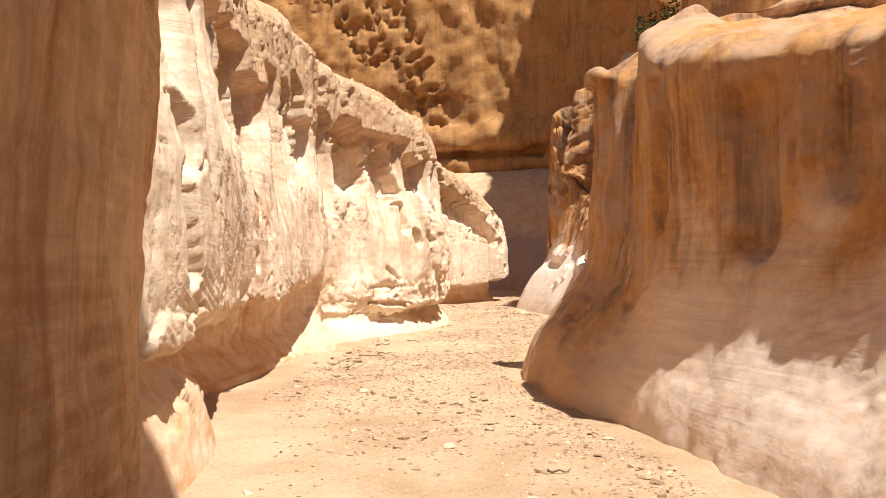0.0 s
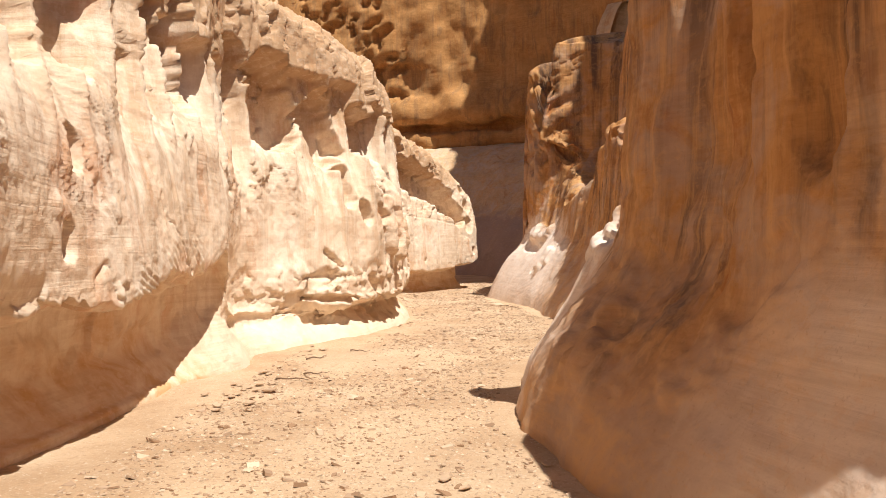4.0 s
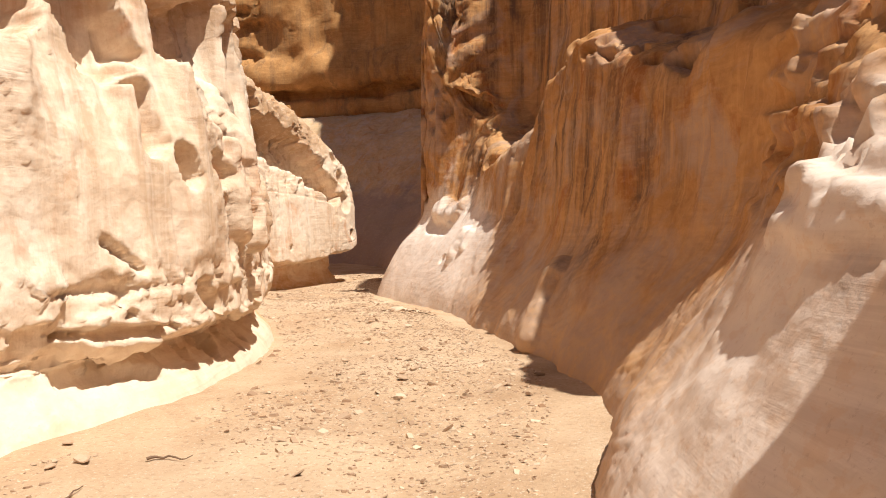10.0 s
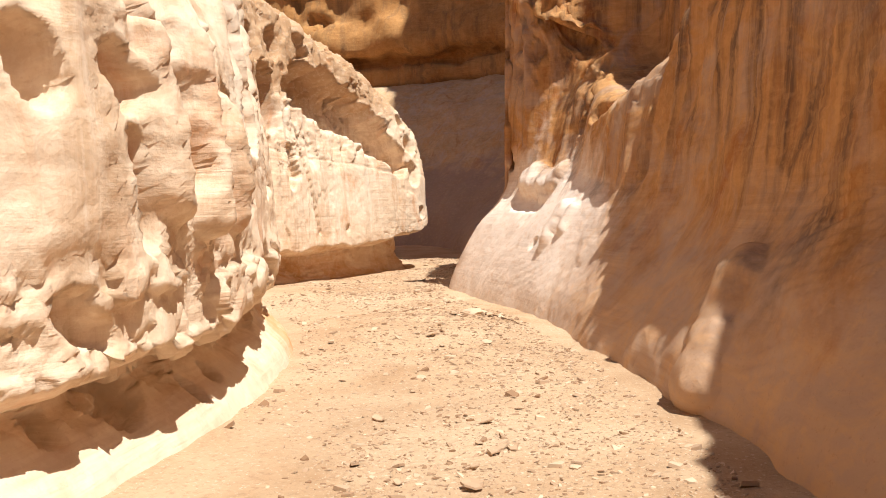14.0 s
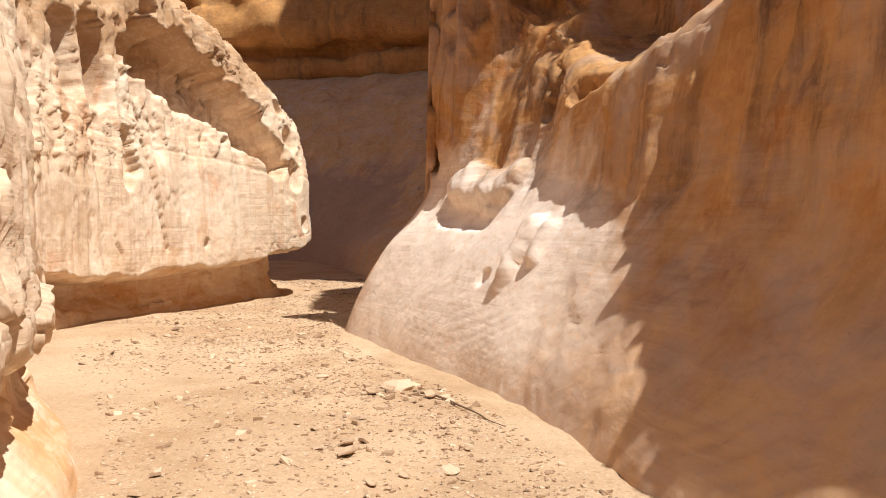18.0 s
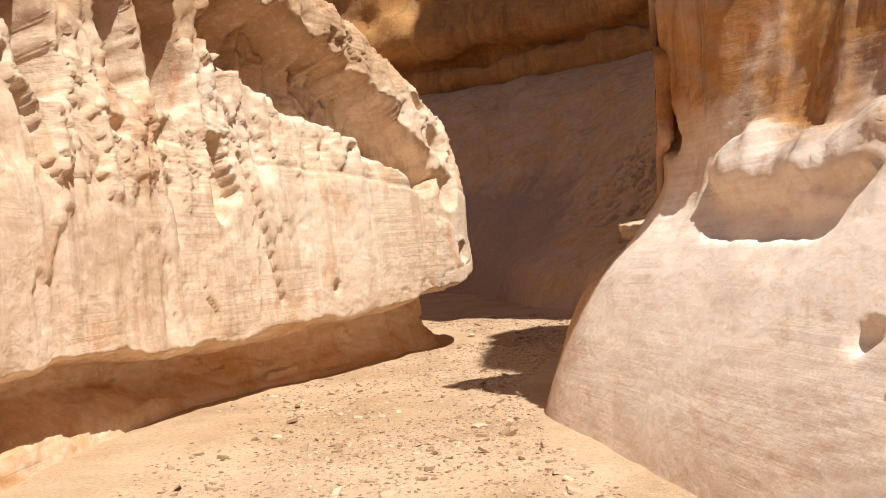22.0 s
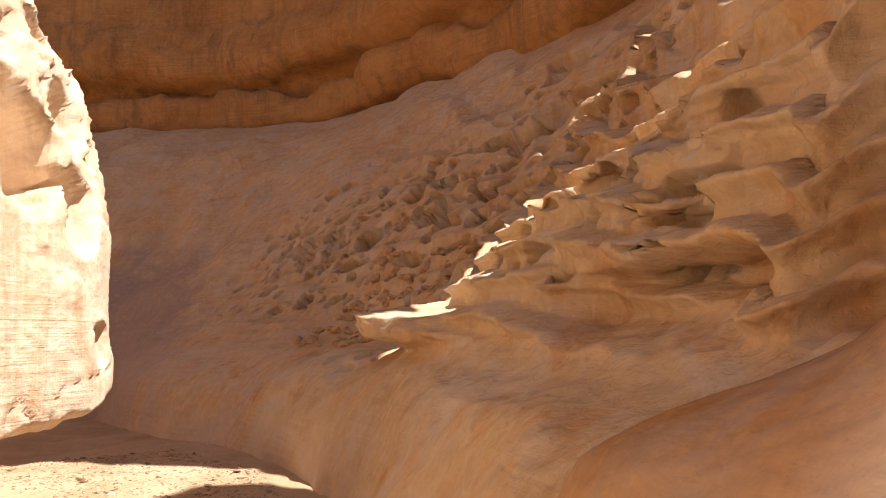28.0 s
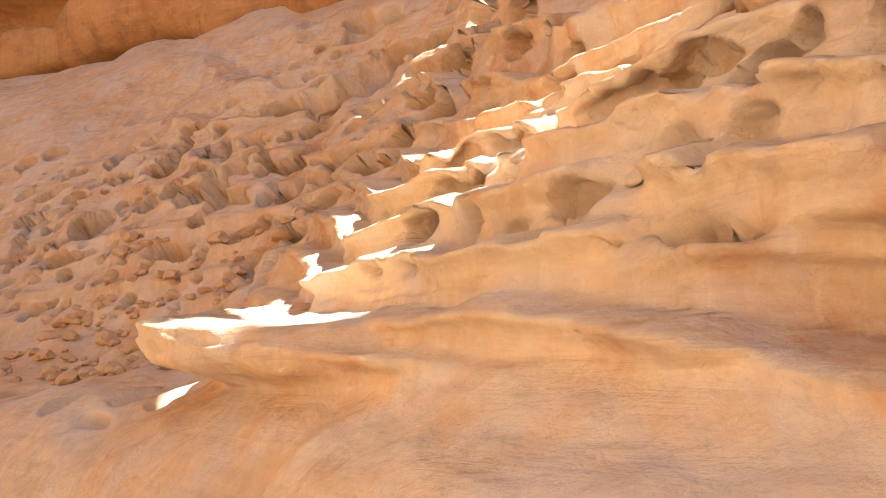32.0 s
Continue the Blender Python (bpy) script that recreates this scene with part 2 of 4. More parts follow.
    bedmask = ramp(nt, noise_tex(nt, vec, 0.8, 3), (0.42, grey(0)), (0.58, grey(1)))
    col = mix(nt, maths(nt, "MULTIPLY", maths(nt, "MULTIPLY", bedfac, bedmask), bed), col, dark)
    # specks and pocks
    pock = ramp(nt, noise_tex(nt, vec, 26, 4, 0.7, 0.3), (0.60, grey(0)), (0.68, grey(1)))
    col = mix(nt, maths(nt, "MULTIPLY", pock, 0.2), col, dark)
    scab = ramp(nt, noise_tex(nt, stretch(nt, vec, 1, 1, 1.5), 7.5, 6, 0.66, 0.3), (0.53, grey(0)), (0.60, grey(1)))
    col = mix(nt, maths(nt, "MULTIPLY", scab, 0.2), col, light)
    nt.links.new(col, bsdf.inputs["Base Color"])
    bsdf.inputs["Roughness"].default_value = 0.92
    bsdf.inputs["Specular IOR Level"].default_value = 0.2
    # relief
    grain = noise_tex(nt, vec, 60, 6, 0.75)
    lumps = noise_tex(nt, vec, 3.5, 8, 0.55, 0.2)
    h = maths(nt, "ADD", lumps, maths(nt, "MULTIPLY", grain, 0.05))
    h = maths(nt, "ADD", h, maths(nt, "MULTIPLY", maths(nt, "MULTIPLY", beds, bedmask), bed * 1.1))
    b = add(nt, "ShaderNodeBump", {"Height": h, "Strength": min(1.0, bump * 1.5), "Distance": 0.07})
    nt.links.new(b.outputs["Normal"], bsdf.inputs["Normal"])
    return mat


PALE = sandstone("pale_sandstone", (0.88, 0.765, 0.625), (0.80, 0.625, 0.45), (0.50, 0.285, 0.14), 0.85, (0.58, 0.41, 0.27), None, 0.28, 0.36, (0.62, 0.36, 0.17), 0.45, 0.5, ((0.78, 0.64, 0.49), [(14.6, 0), (15.8, 1), (23.0, 1), (24.5, 0)], 0.0), ((0.46, 0.27, 0.135), 3.8, 0.75))
# RUST's pale bands: worn rock, whitened further where sun strikes apron, bay and mound
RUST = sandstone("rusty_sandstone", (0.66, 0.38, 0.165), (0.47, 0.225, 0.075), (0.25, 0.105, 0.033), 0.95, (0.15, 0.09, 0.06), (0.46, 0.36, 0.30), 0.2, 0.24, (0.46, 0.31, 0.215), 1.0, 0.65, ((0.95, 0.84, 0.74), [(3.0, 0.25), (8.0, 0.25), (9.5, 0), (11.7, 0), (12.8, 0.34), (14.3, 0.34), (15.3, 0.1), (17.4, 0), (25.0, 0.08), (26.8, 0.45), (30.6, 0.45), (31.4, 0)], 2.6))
# past y = 44 BOWL goes over to a darker grey-purple
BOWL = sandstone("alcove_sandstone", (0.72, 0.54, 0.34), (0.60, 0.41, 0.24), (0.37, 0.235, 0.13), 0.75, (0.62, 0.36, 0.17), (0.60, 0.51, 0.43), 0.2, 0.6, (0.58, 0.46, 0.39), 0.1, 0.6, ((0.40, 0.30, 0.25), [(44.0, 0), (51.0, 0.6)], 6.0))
SLABROCK = sandstone("orange_slab_sandstone", (0.92, 0.68, 0.41), (0.80, 0.49, 0.23), (0.36, 0.15, 0.05), 0.75, (0.40, 0.23, 0.12), None, 0.35, 0.5, None, 1.6, 0.75)
CLIFF = sandstone("orange_cliff_sandstone", (0.60, 0.335, 0.135), (0.46, 0.225, 0.075), (0.28, 0.12, 0.04), 0.6, (0.20, 0.12, 0.07), None, 0.35, 0.35)


def sand(name):
    mat, nt, bsdf = nodes_of(name)
    vec = add(nt, "ShaderNodeNewGeometry").outputs["Position"]
    a = ramp(nt, noise_tex(nt, vec, 0.7, 6, 0.6, 0.5), (0.35, grey(0)), (0.65, grey(1)))
    col = mix(nt, a, (0.44, 0.29, 0.172), (0.61, 0.44, 0.287))
    drift = ramp(nt, noise_tex(nt, vec, 0.28, 5, 0.6, 0.8), (0.48, grey(0)), (0.62, grey(1)))
    col = mix(nt, maths(nt, "MULTIPLY", drift, 0.4), col, (0.67, 0.52, 0.37))
    chips = ramp(nt, noise_tex(nt, vec, 22, 5, 0.7, 0.4), (0.52, grey(0)), (0.63, grey(1)))
    col = mix(nt, maths(nt, "MULTIPLY", chips, 0.4), col, (0.33, 0.205, 0.12))
    light = ramp(nt, noise_tex(nt, vec, 34, 4, 0.7, 0.2), (0.58, grey(0)), (0.68, grey(1)))
    col = mix(nt, maths(nt, "MULTIPLY", light, 0.5), col, (0.82, 0.72, 0.58))
    nt.links.new(col, bsdf.inputs["Base Color"])
    bsdf.inputs["Roughness"].default_value = 0.95
    bsdf.inputs["Specular IOR Level"].default_value = 0.15
    h = maths(nt, "ADD", noise_tex(nt, vec, 18, 6, 0.7, 0.4), maths(nt, "MULTIPLY", noise_tex(nt, vec, 70, 4, 0.7), 0.5))
    b = add(nt, "ShaderNodeBump", {"Height": h, "Strength": 0.7, "Distance": 0.03})
    nt.links.new(b.outputs["Normal"], bsdf.inputs["Normal"])
    return mat


SAND = sand("sandy_gravel")


# ---- the rock ----
def smooth_normals(pts, side, passes=24):
    """Normals of the bare face, eased so that relief laid along them keeps its edges."""
    n = -np.cross(np.gradient(pts, axis=1), np.gradient(pts, axis=0)) * side
    n /= np.linalg.norm(n, axis=2, keepdims=True) + 1e-9
    for _ in range(passes):
        n[1:-1] = (n[:-2] + 2 * n[1:-1] + n[2:]) / 4
        n[:, 1:-1] = (n[:, :-2] + 2 * n[:, 1:-1] + n[:, 2:]) / 4
    return n / (np.linalg.norm(n, axis=2, keepdims=True) + 1e-9)


def band(a, b, c, d, x):
    """Rises from a to b and falls from c to d."""
    return step(a, b, x) * step(d, c, x)


def scallops(v, seed):
    """Round hollows side by side along v, one to a unit, with sharp ribs between: depth 0 to 1, and each hollow's random number."""
    i = np.floor(v).astype(np.int64)
    first, second, tag = np.full(v.shape, 9.0), np.full(v.shape, 9.0), np.zeros(v.shape)
    for k in (-2, -1, 0, 1, 2):
        j = i + k
        d = abs(v - j - 0.1 - 0.8 * hash3(j, j * 0, j * 0, seed))
        near = d < first
        second = np.where(near, first, np.minimum(second, d))
        tag = np.where(near, hash3(j, j * 0 + 1, j * 0, seed), tag)
        first = np.where(near, d, first)
    return 1 - (1 - np.clip((second - first) / 0.8, 0, 1)) ** 2.5, tag


def pockets(pts, shapes, seed, wob, edge, runout, n):
    """Depth of crisp-edged hollows, measured along the face: rows of two end points, radius and depth. runout: how far the floor fades out below, in radii."""
    x, y, z = pts[..., 0], pts[..., 1], pts[..., 2]
    ripple = wob * fbm(x * 2.2, y * 2.2, z * 1.8, 4, seed, 0.6)
    d = np.zeros(pts.shape[:2])
    for ax, ay, az, bx, by, bz, r, depth in shapes:
        a, ab = np.array((ax, ay, az)), np.array((bx - ax, by - ay, bz - az))
        rel = pts - a
        f = np.clip((rel @ ab) / (ab @ ab + 1e-9), 0, 1)
        off = rel - f[..., None] * ab
        away = (off * n).sum(2)
        off = off - (np.clip(away, -0.8, 0.8))[..., None] * n
        up = np.clip(-off[..., 2] / r, 0, 1)
        dist = np.linalg.norm(off, axis=2) / r + ripple
        k = depth * step(1.0, 1.0 - edge - runout * up, dist) * (0.7 + 0.3 * np.sqrt(np.clip(1 - dist * dist, 0, 1)))
        d = np.maximum(d, k)
    return d


def ribs(pts, shapes, seed=78, wob=0.3):
    """Height of rounded ribs and knobs: rows of two end points, radius and height."""
    x, y, z = pts[..., 0], pts[..., 1], pts[..., 2]
    ripple = wob * fbm(x * 2.4, y * 2.4, z * 2.0, 4, seed, 0.6)
    d = np.zeros(pts.shape[:2])
    for ax, ay, az, bx, by, bz, r, height in shapes:
        a, ab = np.array((ax, ay, az)), np.array((bx - ax, by - ay, bz - az))
        rel = pts - a
        f = np.clip((rel @ ab) / (ab @ ab + 1e-9), 0, 1)
        dist = np.linalg.norm(rel - f[..., None] * ab, axis=2) / r + ripple
        d = np.maximum(d, height * np.sqrt(np.clip(1 - dist * dist, 0, 1)))
    return d


def plates(pts, u, wide, tall, seed, ragged_edge=0.3):
    """Broken plates and flakes: a height from -0.5 to 0.5 for each, with sharp edges."""
    x, y, z = pts[..., 0], pts[..., 1], pts[..., 2]
    w = ragged_edge * fbm(x * 1.2 / wide, y * 1.2 / wide, z * 1.2 / tall, 4, seed + 2, 0.6)
    w2 = ragged_edge * fbm(x * 1.2 / wide, y * 1.2 / wide, z * 1.2 / tall + 7.3, 4, seed + 3, 0.6)
    return pits(u / wide + w, z / tall + w2, seed)[1] - 0.5


def cracks(pts, size, width, seed, tall=1.0):
    """Thin wandering cracks, 0 to 1."""
    x, y, z = pts[..., 0], pts[..., 1], pts[..., 2]
    return step(width, 0.0, abs(fbm(x / size, y / size, z / size * tall, 4, seed, 0.55)))


def lamina(pts, thick, tilt, seed):
    """Worn edges of cross-beds: a saw from -0.5 to 0.5 on planes that dip along y."""
    x, y, z = pts[..., 0], pts[..., 1], pts[..., 2]
    s = (z + tilt * y + 0.25 * tilt * x + 0.16 * fbm(x * 0.7, y * 0.7, z * 0.9, 3, seed)) / thick
    saw = s - np.floor(s)
    return (step(0, 0.7, saw) - step(0.75, 1.0, saw) - 0.5) * (0.3 + hash3(np.floor(s).astype(np.int64), 0, 0, seed))


def grain(pts, seed, coarse, mid, small):
    x, y, z = pts[..., 0], pts[..., 1], pts[..., 2]
    d = coarse * fbm(x * 0.6, y * 0.6, z * 0.5, 2, seed)
    d = d + mid * fbm(x * 2.1, y * 2.1, z * 1.7, 3, seed + 5)
    return d + small * fbm(x * 8, y * 8, z * 9, 3, seed + 9)


def roughen(pts, side, seed, coarse, mid, small):
    """Plain weathering: lumps of three sizes."""
    return pts + normals(pts, side) * grain(pts, seed, coarse, mid, small)[..., None]


def along(pts):
    """Length along the profile, from the foot up."""
    return np.concatenate([np.zeros((1, pts.shape[1])), np.cumsum(np.linalg.norm(np.diff(pts, axis=0), axis=2), 0)], 0)


def ragged(pts, low, high, amount, seed):
    """Lifts and drops the band between two heights, so that lips and shadows are uneven."""
    x, y, z = pts[..., 0], pts[..., 1], pts[..., 2]
    f = step(low, (low + high) / 2, z) * step(high, (low + high) / 2, z)
    out = pts.copy()
    out[..., 2] += amount * f * (fbm(x * 0.9, y * 0.9, z * 0 + 0.5, 2, seed) + 0.4 * fbm(x * 2.6, y * 2.6, z * 0 + 0.5, 4, seed + 2, 0.6))
    return out


def rock(name, pts, side, material, label, category="rock wall"):
    me = mesh_from_grid(name, pts if side < 0 else pts[:, ::-1])
    me.materials.append(material)
    return tagged(new(name, me), label, category, kind="structure")


# the left wall: x, y, apron width and height, cave depth, lip height, lip offset, mid offset, top offset, top height
LEFT_ROWS = [
    (-1.5, 4.9, 0.25, 0.6, 0.2, 1.1, 0.1, 0.1, 0.3, 6.5), (-1.5, 7.0, 0.25, 0.6, 0.35, 1.15, 0.1, 0.1, 0.4, 6.5), (-2.05, 8.8, 0.15, 0.1, 0.4, 1.15, -0.3, -0.35, 0.1, 6.0), (-2.35, 10.2, 0.12, 0.06, 0.4, 1.15, -0.45, -0.5, 0.0, 6.0),
    (-2.1, 12.2, 0.12, 0.05, 0.35, 1.1, -0.45, -0.35, 0.0, 5.8), (-1.75, 14.2, 0.15, 0.12, 0.3, 1.25, -0.2, -0.15, 0.2, 6.2), (-1.35, 15.3, 0.2, 0.3, 0.35, 1.45, 0.1, 0.15, 0.45, 6.2),
]
LEFT_ROWS_FAR = [
    (-1.2, 15.75, 0.35, 0.5, 0.02, 0.9, 0.35, 0.3, 0.55, 6.2), (-1.1, 16.9, 0.45, 0.45, 0.0, 0.75, 0.48, 0.42, 0.6, 6.1), (0.4, 18.9, 0.5, 0.42, 0.1, 0.68, 0.2, 0.24, 0.6, 5.8), (0.62, 19.45, 0.45, 0.42, 0.1, 0.68, 0.02, 0.05, 0.5, 5.7),
    (1.05, 20.9, 0.45, 0.36, 0.15, 0.66, 0.0, 0.05, 0.4, 5.4), (1.35, 22.6, 0.35, 0.3, 0.3, 0.78, 0.1, 0.15, 0.5, 5.2), (1.4, 25.4, 0.25, 0.3, 0.2, 0.9, 0.25, 0.3, 0.7, 5.2), (0.4, 28.0, 0.25, 0.4, 0.2, 1.0, 0.1, 0.3, 0.8, 5.2),
]
BLOCK_ROWS = [
    (-0.4, 28.6, 0.25, 0.3, 0.3, 0.9, 0.1, 0.2, 0.6, 6.6), (0.35, 31.5, 0.3, 0.36, 0.4, 0.8, -0.2, -0.2, 0.4, 6.9), (0.9, 33.2, 0.3, 0.22, 0.3, 0.72, -0.4, -0.35, 0.2, 6.7),
    (2.0, 34.9, 0.12, 0.06, 0.1, 0.74, -0.5, -0.4, 0.0, 6.1), (3.5, 36.4, 0.1, 0.05, 0.08, 0.86, -0.55, -0.5, 0.0, 5.2), (4.2, 37.2, 0.1, 0.05, 0.1, 1.15, -0.65, -0.65, 0.3, 4.8),
]
BLOCK_ROWS_FAR = [
    (4.25, 38.6, 0.25, 0.3, 0.25, 1.2, -0.35, -0.3, 0.9, 5.0), (3.4, 40.4, 0.25, 0.3, 0.2, 1.3, -0.2, 0.0, 1.0, 5.0), (0.5, 42.5, 0.25, 0.3, 0.1, 1.3, 0.0, 0.0, 0.8, 5.0), (-4.0, 44.0, 0.25, 0.3, 0.1, 1.3, 0.0, 0.0, 0.8, 6.0),
]


def left_knots(rows):
    out = []
    for x, y, aw, az, cave, lip, lo, mo, to, top in rows:
        back = max(aw, 0.2) + cave * 0.8
        out.append([(-0.05, -0.4), (aw * 0.4, az * 0.3), (aw, az), (back, az * 0.6 + lip * 0.4), (back - 0.04, lip - 0.12), (lo, lip + 0.06), (mo, 2.4),
                    (to * 0.5 + mo * 0.5, 3.9), (to, top - 0.5), (to + 0.7, top), (to + 5, top + 0.8), (to + 5.5, -0.4)])
    return out


def rows_xy(rows):
    return [r[:2] for r in rows]


# niches, bowls and grooves of the left wall
LEFT_NICHES = [
    (-2, 10.45, 4.1, -2, 10.45, 3.35, 0.59, 0.96), (-1.82, 11.45, 4, -1.82, 11.45, 3.3, 0.34, 0.8), (-1.48, 12.78, 3.6, -1.48, 12.78, 3.6, 0.16, 0.48), (-1.58, 12.5, 3.5, -1.58, 12.4, 3.15, 0.24, 0.67),
    (-1.15, 14.35, 4.6, -1.15, 14.35, 3.65, 0.38, 0.77), (-1.5, 13.4, 4.3, -1.5, 13.4, 4.05, 0.38, 0.77), (-1.9, 11, 2.45, -1.9, 11, 2.3, 0.13, 0.29), (-1.9, 10.75, 1.7, -1.9, 10.75, 1.6, 0.15, 0.38),
    (-1.52, 6.29, 2.7, -1.52, 6.29, 2.5, 0.25, 0.48), (-1.5, 6.1, 2.2, -1.42, 6.27, 1.54, 0.16, 0.35), (-2.1, 9.4, 3.9, -2.1, 9.4, 3.15, 0.45, 0.77), (-1.3, 16.2, 4.6, -1.3, 16.35, 3.15, 0.16, 0.58),
]
LEFT_BOWLS = [
    (-0.8, 17.7, 4.3, -0.72, 17.85, 3.75, 0.62, 0.9), (-0.2, 18.75, 3.95, -0.1, 18.85, 3.4, 0.5, 0.8), (0.02, 19.1, 3.0, 0.02, 19.05, 2.45, 0.18, 0.5), (-1.3, 16.9, 4.6, -1.3, 17.0, 4.0, 0.28, 0.6), (0.3, 19.6, 4.1, 0.3, 19.6, 3.5, 0.26, 0.6),
]
LEFT_GROOVES = [
    (0.75, 19.95, 3.9, 0.75, 20.0, 2.95, 0.34, 0.61), (0.82, 20.2, 2.8, 0.91, 20.42, 1.78, 0.14, 0.51), (1.02, 20.68, 3.2, 1.1, 20.95, 1.7, 0.11, 0.43), (1.28, 21.35, 2.35, 1.3, 21.4, 1.75, 0.16, 0.43), (0.31, 18.9, 3.6, 0.33, 18.95, 2.5, 0.09, 0.22),
    (0.42, 19.18, 2.35, 0.44, 19.25, 2.17, 0.15, 0.30), (0.65, 19.72, 2.32, 0.67, 19.8, 2.2, 0.14, 0.30), (0.68, 19.8, 1.9, 0.7, 19.9, 1.52, 0.09, 0.18), (0.72, 19.9, 1.46, 0.72, 19.9, 1.4, 0.10, 0.27), (-0.13, 18.25, 1.55, 0.1, 18.5, 1.3, 0.06, 0.16),
    (1.2, 22.3, 3.4, 1.2, 22.35, 2.3, 0.3, 0.75), (1.25, 23.2, 3.4, 1.25, 23.3, 1.9, 0.23, 0.54),
]
LEFT_RIBS = [(0.72, 19.95, 2.9, 0.8, 20.1, 1.6, 0.16, 0.16), (0.95, 20.5, 3.6, 1.0, 20.62, 1.5, 0.14, 0.2), (1.15, 21.1, 3.6, 1.2, 21.2, 1.5, 0.14, 0.2), (0.25, 18.75, 3.6, 0.3, 18.8, 2.3, 0.12, 0.1), (-1.45, 16.0, 4.6, -1.4, 16.1, 2.0, 0.14, 0.12)]
LEFT_LEDGE = [
    (-0.92, 17.58, 1.12, 0.5, 19.7, 1.12, 0.05, 0.05), (0.5, 19.3, 1.05, 0.6, 19.5, 0.9, 0.16, 0.16), (-0.45, 18.0, 0.74, 0.3, 18.8, 0.66, 0.1, 0.16), (0.6, 20.4, 0.6, 0.6, 20.2, 0.5, 0.16, 0.2), (0.8, 21.2, 0.62, 0.8, 21.2, 0.3, 0.12, 0.22), (0.9, 21.7, 0.6, 0.9, 21.7, 0.35, 0.11, 0.22),
]
rows = LEFT_ROWS + LEFT_ROWS_FAR
p, u, _ = sheet(rows_xy(rows), left_knots(rows), -1, 0.03, 0.03)
p = ragged(p, 0.42, 2.2, 0.2, 14)
n = smooth_normals(p, -1, 12)
x, y, z = p[..., 0], p[..., 1], p[..., 2]
bend = 0.35 * fbm(x * 0.8, y * 0.8, z * 0.5, 3, 300)
open_face = step(0.75, 1.2, z)
d = grain(p, 3, 0.05, 0.022 * open_face, 0.006)
round1, tag1 = scallops(u / 0.8 + 0.5 * bend, 320)
niche = 0.6 * (0.4 + 0.7 * tag1) * round1 * step(2.0 + 1.0 * tag1, 3.4 + 1.0 * tag1, z) * step(4.7, 4.58, z + 0.6 * tag1)
round2, tag2 = scallops(u / 0.3 + bend, 322)
drapes = (0.035 + 0.05 * step(1.8, 3.0, z)) * round2 * (0.3 + 0.7 * tag2) * step(1.0, 1.5, z) * (0.35 + 0.65 * step(18.3, 18.9, y))
cut = np.maximum(niche, pockets(p, LEFT_NICHES, 77, 0.2, 0.2, 0.55, n))
cut = np.maximum(cut, pockets(p, LEFT_BOWLS, 78, 0.14, 0.22, 0.2, n))
cut = np.maximum(cut, pockets(p, LEFT_GROOVES, 79, 0.22, 0.3, 0.2, n))
cut = np.maximum(cut, pockets(p, LEFT_LEDGE, 80, 0.3, 0.3, 0.0, n))
broken = step(-0.1, 0.15, vnoise(x * 0.8, y * 0.8, z * 0.6, 301)) * step(1.3, 2.2, z) + step(3.6, 4.4, z)
d = d + ribs(p, LEFT_RIBS, 87) - cut - drapes + 0.1 * broken * plates(p, u, 0.42, 0.9, 302) * step(1.9, 3.0, z) + 0.03 * broken * plates(p, u, 0.13, 0.2, 303)
hang = band(0.3, 0.45, 1.15, 1.45, z)
d = d + hang * (0.16 * plates(p, u, 0.5, 0.4, 305) + 0.05 * plates(p, u, 0.16, 0.14, 310)) * (0.5 + 0.5 * step(17.4, 18.0, y))
d = d + 0.022 * lamina(p, 0.085, 0.55, 330) * open_face * step(-0.15, 0.2, vnoise(x * 0.8, y * 0.8, z * 0.9, 331))
d = d - 0.035 * cracks(p, 1.5, 0.02, 332, 0.5) * open_face
rock("wall_left", p + n * d[..., None], -1, PALE, "pale sunlit sandstone wall with fluted face and undercut foot")

# the nose block further up
NOSE_RECESS = [
    (1.9, 34.1, 4.55, 2.8, 35.0, 4.1, 0.72, 1.0), (2.8, 35.0, 4.1, 3.5, 35.7, 3.5, 0.66, 0.95), (3.5, 35.7, 3.5, 4.0, 36.2, 2.9, 0.46, 0.8), (0.9, 33.05, 4.5, 0.95, 33.12, 3.6, 0.38, 0.8), (0.33, 32.5, 4.4, 0.33, 32.5, 3.6, 0.3, 0.8), (-0.1, 31.3, 4.3, -0.1, 31.3, 3.3, 0.34, 0.8),
    (1.5, 33.65, 4.5, 1.52, 33.7, 3.7, 0.14, 0.5), (1.9, 34.1, 5.6, 2.0, 34.2, 5.3, 0.2, 0.4), (0.6, 32.8, 5.4, 0.6, 32.8, 5.0, 0.22, 0.5), (1.2, 33.4, 5.5, 1.2, 33.4, 5.1, 0.2, 0.4), (1.3, 33.45, 3.0, 1.4, 33.55, 2.4, 0.13, 0.25),
]
NOSE_HOLES = [
    (4.45, 36.7, 3.38, 4.45, 36.7, 3.32, 0.27, 0.4), (4.4, 36.64, 2.68, 4.38, 36.6, 2.4, 0.21, 0.38), (4.35, 36.6, 4.1, 4.35, 36.6, 4.02, 0.2, 0.3), (4.5, 36.8, 1.6, 4.5, 36.8, 1.45, 0.1, 0.15), (2.6, 34.8, 1.2, 2.6, 34.8, 1.18, 0.07, 0.1),
    (1.25, 33.4, 2.45, 1.25, 33.4, 2.25, 0.16, 0.2), (1.62, 33.8, 2.9, 1.85, 34.05, 1.12, 0.06, 0.12), (0.7, 32.8, 2.7, 0.7, 32.8, 1.9, 0.06, 0.1), (0.15, 32.2, 2.9, 0.15, 32.3, 2.6, 0.14, 0.2),
]
rows = BLOCK_ROWS + BLOCK_ROWS_FAR
